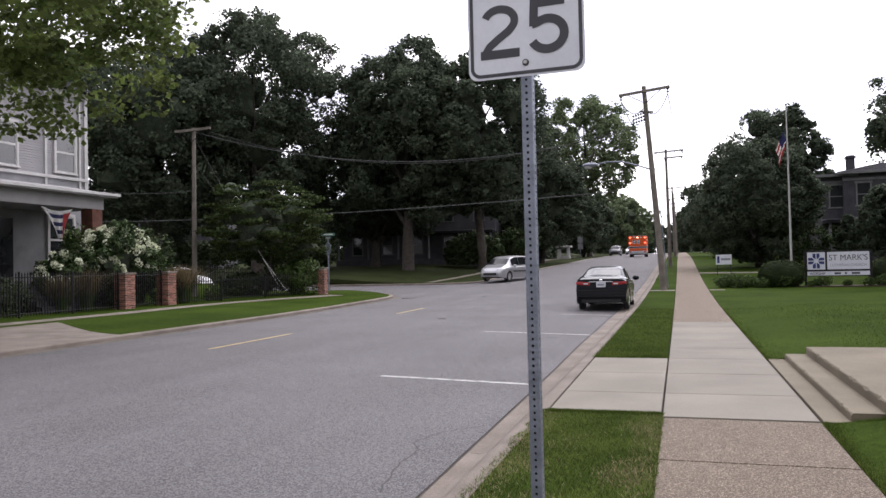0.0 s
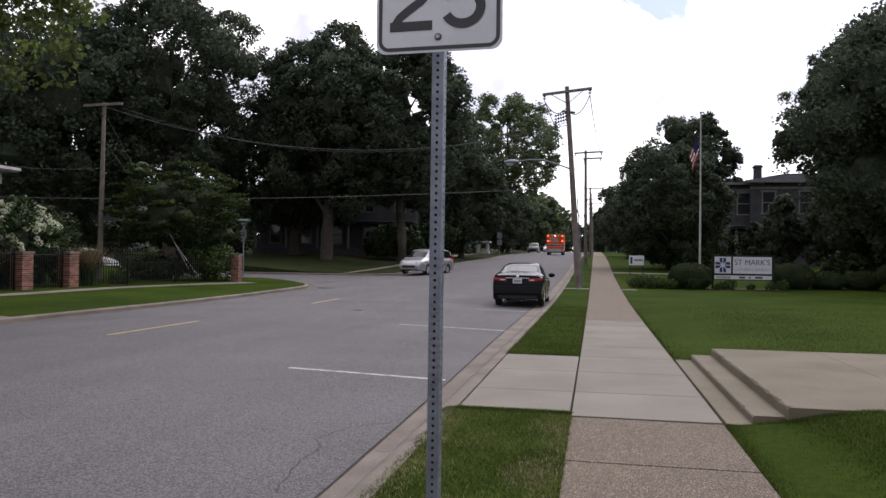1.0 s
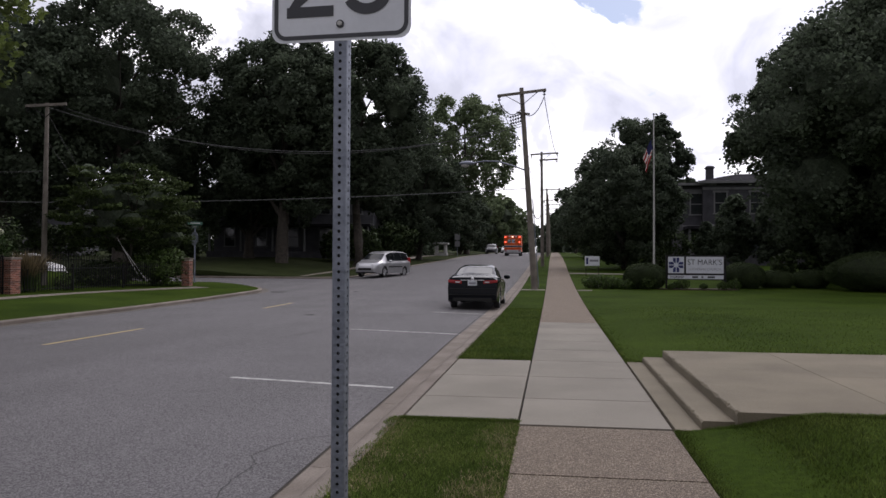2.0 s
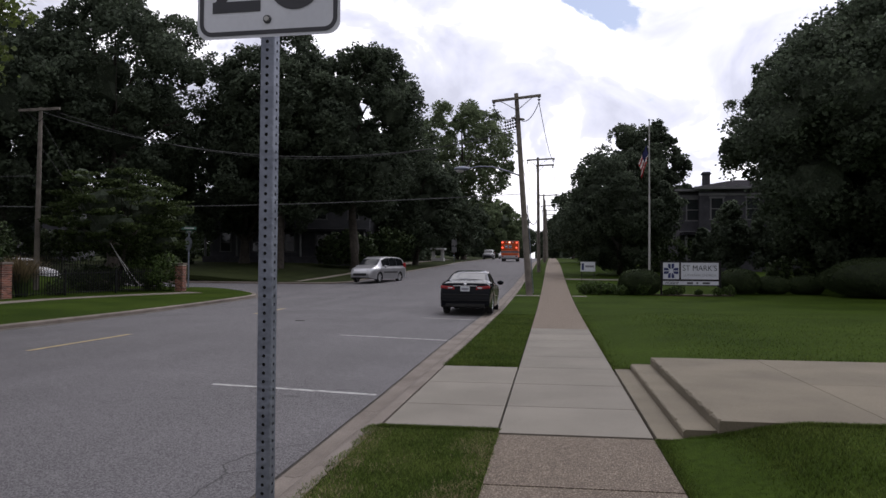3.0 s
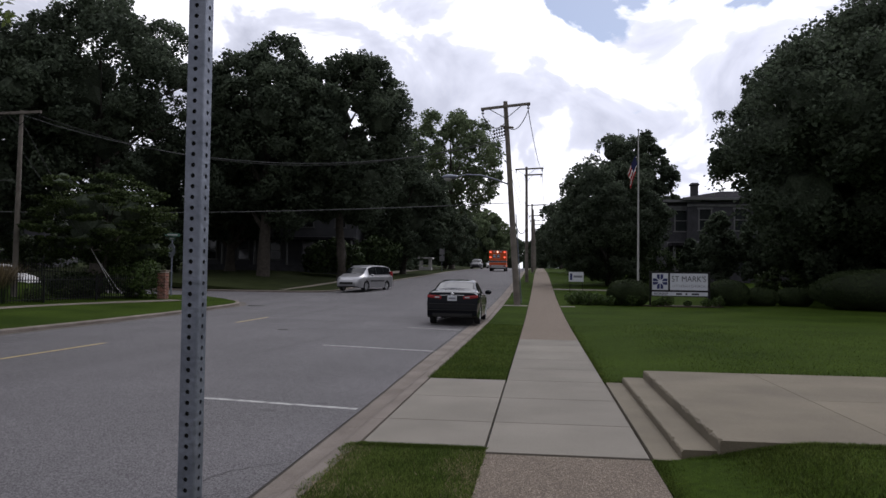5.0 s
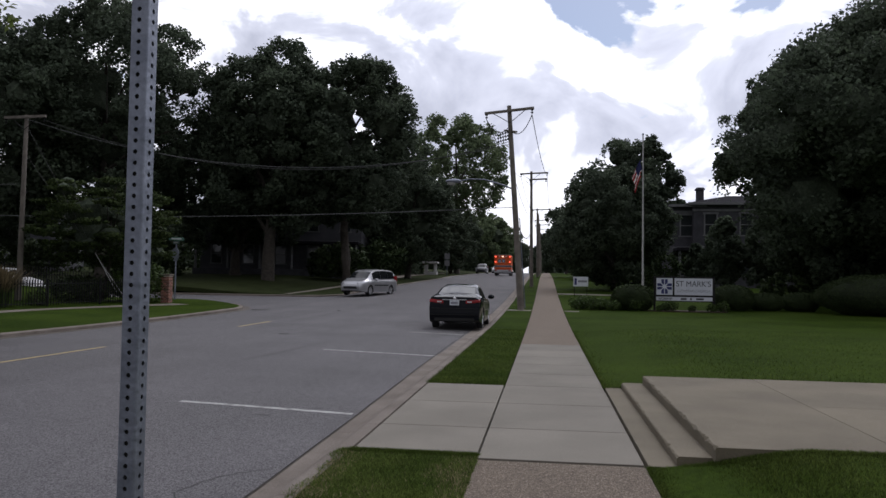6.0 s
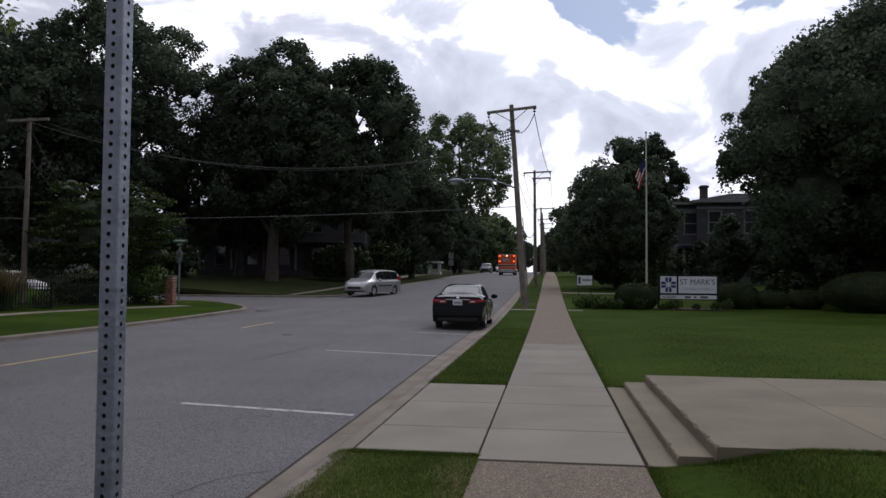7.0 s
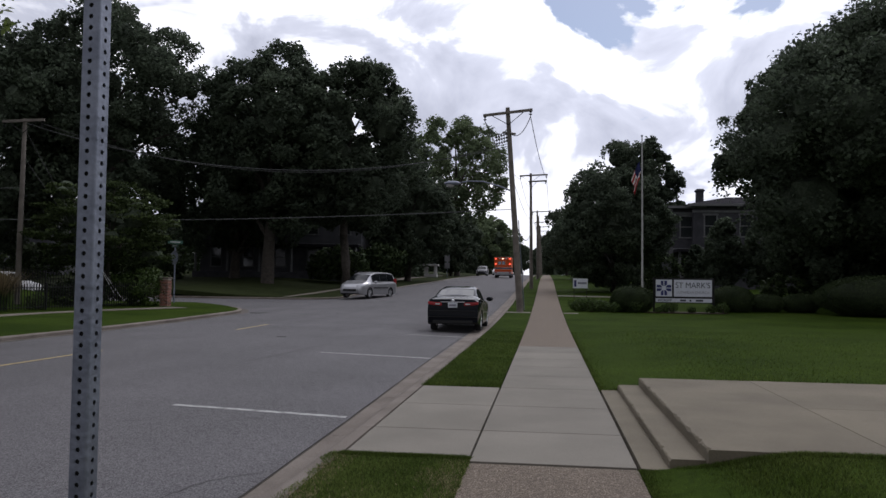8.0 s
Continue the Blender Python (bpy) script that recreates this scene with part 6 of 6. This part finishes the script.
    for y in np.linspace(y0, y1, 8):
        q = section(y)
        rw = q[8][0]
        g.append([bm.verts.new((s * rw * 0.87, y - 0.01, q[10][1] + 0.008 - 0.02 * abs(s) ** 3)) for s in np.linspace(-1, 1, 9)])
    for a, b in zip(g, g[1:]):
        for i in range(8):
            bm.faces.new((a[i], a[i + 1], b[i + 1], b[i]))
    part("rear_window", bm, M_REARGLASS, t, "dark reflecting rear window", True)
    y0, y1 = spec["windscreen"]
    bm = bmesh.new()
    g = []
    for y in np.linspace(y0, y1, 8):
        q = section(y)
        g.append([bm.verts.new((s * q[8][0] * 0.93, y + 0.01, q[10][1] + 0.008 - 0.02 * abs(s) ** 3)) for s in np.linspace(-1, 1, 9)])
    for a, b in zip(g, g[1:]):
        for i in range(8):
            bm.faces.new((a[i], a[i + 1], b[i + 1], b[i]))
    part("windscreen", bm, M_CARGLASS, t, "dark windscreen", True)
    w = max(Wd)
    for c in wheels:
        for s in (1, -1):
            bm = bmesh.new()
            pts = [(w - 0.24, wr - 0.06), (w - 0.235, wr - 0.012), (w - 0.2, wr), (w - 0.07, wr), (w - 0.035, wr - 0.012), (w - 0.03, wr - 0.075), (w - 0.05, wr - 0.11)]
            ring = [[bm.verts.new((s * x, c + r * math.cos(a), wr + r * math.sin(a))) for x, r in pts] for a in np.linspace(0, math.tau, 28, endpoint=False)]
            for a, b in zip(ring, ring[1:] + ring[:1]):
                for i in range(len(pts) - 1):
                    bm.faces.new((a[i], a[i + 1], b[i + 1], b[i]))
            wheel = part("tyre", bm, M_TYRE, t, "black tyre", True)
            bm = bmesh.new()
            rod(bm, (s * (w - 0.2), c, wr), (s * (w - 0.065), c, wr), wr - 0.075, wr - 0.10, 24)
            for j in range(5):
                a = j * math.tau / 5 + 0.3
                rod(bm, (s * (w - 0.055), c, wr), (s * (w - 0.05), c + (wr - 0.11) * math.cos(a), wr + (wr - 0.11) * math.sin(a)), 0.035, 0.028, 6)
            part("rim", bm, M_RIM, wheel, "silver rim", True)
    yb = Y[0]
    bm = bmesh.new()
    box(bm, -0.16, 0.16, yb - 0.05, yb + 0.06, spec["plate"], spec["plate"] + 0.16, 0.006)
    plate = part("number_plate", bm, M_PLATE, t, "pale plate with a dark bar")
    bm = bmesh.new()
    box(bm, -0.12, 0.12, yb - 0.054, yb - 0.0495, spec["plate"] + 0.05, spec["plate"] + 0.11)
    part("plate_bar", bm, M_GREYPRINT, plate)
    for s in (1, -1):
        x0, x1, z0, z1 = spec["tail"]
        bm = bmesh.new()
        box(bm, x0, x1, -0.035, 0.30, z0, z1, 0.03)
        for v in bm.verts:
            v.co.y += ends(yb, (z0 + z1) / 2) + 0.03 * max(0, (v.co.x - x0) / (x1 - x0)) ** 2
            v.co.z -= 0.04 * (1 - (v.co.x - x0) / (x1 - x0))
            v.co.x *= s
        part("tail_lamp", bm, M_TAIL, t, "red tail lamp", True)
        bm = bmesh.new()
        yy = spec["mirror"]
        bmesh.ops.create_uvsphere(bm, u_segments=12, v_segments=8, radius=1, matrix=Matrix.Translation((s * (w + 0.10), yy, at_y(yy, BELT) + 0.07)) @ Matrix.Diagonal((0.13, 0.08, 0.085, 1)))
        part("door_mirror", bm, colour, t, "door mirror", True)
        bm = bmesh.new()
        h0, h1, hz0, hz1 = spec["head"]
        box(bm, h0, h1, -0.25, 0.012, hz0, hz1, 0.03)
        for v in bm.verts:
            v.co.y += Y[-1] - 0.02 - 0.25 * max(0, (v.co.x - h0) / (h1 - h0)) ** 2
            v.co.x *= s
        part("headlamp", bm, M_HEADLAMP, t, "clear headlamp", True)
        for y0, y1 in spec["side_windows"]:
            zz = at_y((y0 + y1) / 2, BELT) - 0.11
            bm = bmesh.new()
            box(bm, -0.012, 0.012, y0 + 0.02, y0 + 0.2, zz - 0.012, zz + 0.014, 0.005)
            bmesh.ops.translate(bm, vec=(s * (at_y(y0, Wd) * 0.985 + 0.008), 0, 0), verts=bm.verts)
            part("door_handle", bm, colour if colour is not M_BLACK_PAINT else M_CHROME, t)
    x0, x1, z0, z1 = spec["garnish"]
    bm = bmesh.new()
    box(bm, -x1, x1, yb - 0.03, yb + 0.08, z0, z1, 0.008)
    part("trim_bar", bm, M_CHROME, t, "chrome trim bar")
    bm = bmesh.new()
    box(bm, -w * 0.74, w * 0.74, yb - 0.03, yb + 0.1, base + 0.06, base + 0.17, 0.02)
    part("rear_bumper", bm, M_UNDER, t, "dark lower bumper")
    bm = bmesh.new()
    box(bm, -w * 0.5, w * 0.5, Y[-1] - 0.1, Y[-1] + 0.075, 0.46, 0.62, 0.02)
    part("grille", bm, M_UNDER, t, "dark grille")
    return t


SEDAN = dict(y=(-2.46, -2.40, -2.1, -1.65, -0.95, -0.3, 0.5, 1.25, 1.9, 2.3, 2.46),
             width=(0.86, 0.88, 0.905, 0.925, 0.925, 0.915, 0.915, 0.91, 0.89, 0.80, 0.62),
             roof=(1.05, 1.10, 1.13, 1.15, 1.42, 1.49, 1.46, 1.02, 0.94, 0.84, 0.66),
             belt=(1.01, 1.05, 1.08, 1.08, 1.03, 0.99, 0.97, 0.95, 0.90, 0.80, 0.62),
             roof_width=(0.70, 0.72, 0.74, 0.74, 0.66, 0.62, 0.62, 0.66, 0.70, 0.66, 0.5),
             wheels=(-1.38, 1.44), wheel=0.335, base=0.22, side_windows=((-1.15, -0.35), (-0.27, 0.75)), rear_window=(-1.58, -1.06), windscreen=(0.55, 1.2),
             lean=1.0, plate=0.80, tail=(0.38, 0.875, 0.89, 1.00), mirror=0.72, head=(0.45, 0.78, 0.60, 0.74), garnish=(-0.42, 0.42, 0.965, 0.995))
VAN = dict(y=(-2.55, -2.48, -2.2, -1.6, -0.6, 0.4, 0.9, 1.6, 2.1, 2.42, 2.55),
           width=(0.88, 0.95, 0.985, 0.99, 0.99, 0.99, 0.985, 0.97, 0.92, 0.80, 0.62),
           roof=(1.18, 1.50, 1.69, 1.75, 1.77, 1.74, 1.62, 1.14, 1.02, 0.90, 0.70),
           belt=(1.10, 1.10, 1.08, 1.06, 1.04, 1.02, 1.01, 1.0, 0.95, 0.84, 0.66),
           roof_width=(0.72, 0.74, 0.74, 0.74, 0.74, 0.72, 0.70, 0.74, 0.74, 0.66, 0.5),
           wheels=(-1.52, 1.51), wheel=0.34, base=0.24, side_windows=((-2.2, -1.17), (-1.15, -0.07), (-0.05, 1.0)), rear_window=(-2.5, -2.3), windscreen=(0.95, 1.55),
           lean=0.4, plate=0.75, tail=(0.72, 0.93, 0.95, 1.35), mirror=0.98, head=(0.45, 0.80, 0.66, 0.86), garnish=(-0.4, 0.4, 0.93, 0.97))

sedan = make_car("sedan", "black four-door sedan parked at the kerb", (-2.45, 30.3, road_z(-2.45, 30.3)), 0, SEDAN, M_BLACK_PAINT)
sedan.scale = (1.0, 1.04, 1.05)
bm = bmesh.new()
box(bm, -0.55, 0.55, -1.85, -1.70, 1.115, 1.135, 0.008)
part("spoiler_lip", bm, M_BLACK_PAINT, sedan)
for z, hw in ((0.70, 0.80), (0.50, 0.84)):
    bm = bmesh.new()
    box(bm, -hw, hw, -2.53, -2.40, z - 0.007, z + 0.007)
    part("panel_gap", bm, M_UNDER, sedan, "dark gap between panels")
bm = bmesh.new()
bmesh.ops.create_uvsphere(bm, u_segments=12, v_segments=8, radius=1, matrix=Matrix.Translation((0, -2.475, 1.03)) @ Matrix.Diagonal((0.06, 0.02, 0.04, 1)))
part("badge", bm, M_CHROME, sedan, "small oval chrome badge", True)
for q in (1, -1):
    bm = bmesh.new()
    box(bm, min(q * 0.44, q * 0.60), max(q * 0.44, q * 0.60), -2.525, -2.45, 0.895, 0.935, 0.008)
    part("reverse_lamp", bm, M_HEADLAMP, sedan, "pale reversing lamp")
bm = bmesh.new()
tube(bm, [(-0.3, -1.52, 1.19), (0.02, -1.44, 1.215), (0.3, -1.40, 1.225)], 0.014, 6)
part("rear_wiper", bm, M_UNDER, sedan)
van = make_car("minivan", "silver minivan turning into the side street", (-11.4, 53.6, road_z(-11.4, 53.6) - 0.01), 165, VAN, M_SILVER_PAINT, "minivan")
for s in (1, -1):
    bm = bmesh.new()
    box(bm, s * 0.995 - 0.012, s * 0.995 + 0.012, -1.05, 1.0, 0.66, 0.74, 0.008)
    part("side_moulding", bm, M_UNDER, van, "dark side moulding")
make_car("white_car", "white car waiting in the side street behind the fence", (-33.2, 46.0, gz(46) - 0.11), -90, VAN, M_WHITE_PAINT, "car")
make_car("pickup_suv", "dark grey sport utility vehicle coming down the hill", (-10.4, 138, road_z(-10.4, 138)), 180, VAN, M_GREY_PAINT, "car")
make_car("white_sedan", "white sedan far up the street", (-9.0, 158, road_z(-9, 158)), 180, SEDAN, M_WHITE_PAINT)

# the ambulance, driving away
amb = thing("ambulance", (-5.3, 113, road_z(-5.3, 113)), "bright orange box ambulance with its rear lights flashing", "ambulance")
bm = bmesh.new()
box(bm, -1.2, 1.2, -2.2, 2.2, 0.62, 2.9, 0.05)
box_ = part("module", bm, M_ORANGE, amb, "orange box body")
bm = bmesh.new()
box(bm, -1.0, 1.0, 2.2, 4.6, 0.5, 2.1, 0.25)
part("cab", bm, M_ORANGE, amb, "orange cab", True)
bm = bmesh.new()
box(bm, -1.21, 1.21, -2.215, 2.21, 1.25, 1.45)
part("stripe", bm, M_SIGN_BLACK, box_, "black stripe")
for z in (1.23, 1.47):
    bm = bmesh.new()
    box(bm, -1.212, 1.212, -2.218, 2.21, z - 0.012, z + 0.012)
    part("pinstripe", bm, M_CHROME, box_, "thin pale stripe")
bm = bmesh.new()
box(bm, -1.2, 1.2, -2.28, -2.18, 0.55, 0.85, 0.02)
part("kick_plate", bm, M_RIM, amb, "bright metal kick plate")
bm = bmesh.new()
box(bm, -1.15, 1.15, -2.55, -2.25, 0.42, 0.52, 0.02)
part("bumper_step", bm, M_RIM, amb, "grey bumper step")
bm = bmesh.new()
box(bm, -1.2, 1.2, -2.21, 2.2, 2.895, 2.93, 0.01)
part("roof_edge", bm, M_TRIM, amb, "pale roof edge")
for x in (-0.45, 0.1):
    bm = bmesh.new()
    box(bm, x - 0.22, x + 0.22, -2.225, -2.19, 1.85, 2.35, 0.01)
    wdw = part("rear_window", bm, M_CHROME, amb, "framed rear window")
    bm = bmesh.new()
    box(bm, x - 0.18, x + 0.18, -2.23, -2.2, 1.89, 2.31)
    part("pane", bm, M_CARGLASS, wdw)
    for a in (0, 60, 120):
        bm = bmesh.new()
        box(bm, -0.03, 0.03, -0.004, 0.004, -0.15, 0.15)
        bmesh.ops.transform(bm, matrix=Matrix.Translation((x, -2.234, 2.1)) @ Matrix.Rotation(radians(a), 4, "Y"), verts=bm.verts)
        part("star_bar", bm, M_PLATE, wdw, "pale star bar")
M_FLASH = glow("lit red flasher", (1.0, 0.12, 0.06), 3.5)
M_FLASH_W = glow("lit amber white flasher", (1.0, 0.6, 0.4), 3.0)
for x, z, m in ((-1.0, 2.68, M_FLASH), (-0.45, 2.72, M_HEADLAMP), (0.0, 2.7, M_FLASH_W), (0.45, 2.72, M_HEADLAMP), (1.0, 2.68, M_FLASH), (-1.0, 1.95, M_FLASH), (1.0, 1.95, M_FLASH), (-0.95, 0.72, M_TAIL), (0.95, 0.72, M_TAIL), (-0.7, 0.72, M_HEADLAMP), (0.7, 0.72, M_HEADLAMP)):
    bm = bmesh.new()
    box(bm, x - 0.11, x + 0.11, -2.3 if z < 1 else -2.24, -2.2, z - 0.075, z + 0.075, 0.015)
    part("lamp", bm, m, amb, "rear lamp")
for x in (-1.0, 1.0):
    for y in (-1.1, 3.4):
        bm = bmesh.new()
        rod(bm, (x - 0.16, y, 0.4), (x + 0.16, y, 0.4), 0.4, 0.4, 22)
        tyre = part("tyre", bm, M_TYRE, amb, "black tyre", True)
        bm = bmesh.new()
        rod(bm, (x - 0.17, y, 0.4), (x + 0.17, y, 0.4), 0.22, 0.22, 16)
        part("rim", bm, M_RIM, tyre)
bm = bmesh.new()
box(bm, -0.9, 0.9, -2.1, 4.3, 0.35, 0.62)
part("chassis", bm, M_UNDER, amb)

# small road furniture up the street
rs = thing("road_sign", (-12.6, 106, gz(106)), "grey back of a road sign far up the street", "road sign")
bm = bmesh.new()
box(bm, -0.04, 0.04, -0.04, 0.04, -0.2, 3.1)
part("post", bm, M_GALV, rs)
for z0, z1 in ((2.2, 3.1), (1.3, 2.05)):
    bm = bmesh.new()
    box(bm, -0.35, 0.35, -0.06, -0.045, z0, z1, 0.005)
    part("plate", bm, M_TRIM_GREY, rs)
for x, y, w, d in ((-12.9, 37.4, 0.55, 0.35), (-7.0, 23.4, 0.15, 0.1), (-9.0, 37, 0.1, 0.12)):
    dr = thing("drain_cover", (x, y, road_z(x, y)), "dark iron cover in the asphalt", "drain cover")
    bm = bmesh.new()
    prism(bm, [(w * math.cos(a), d * math.sin(a)) for a in np.linspace(0, math.tau, 20, endpoint=False)], -0.02, 0.008)
    part("plate", bm, M_TAR, dr)
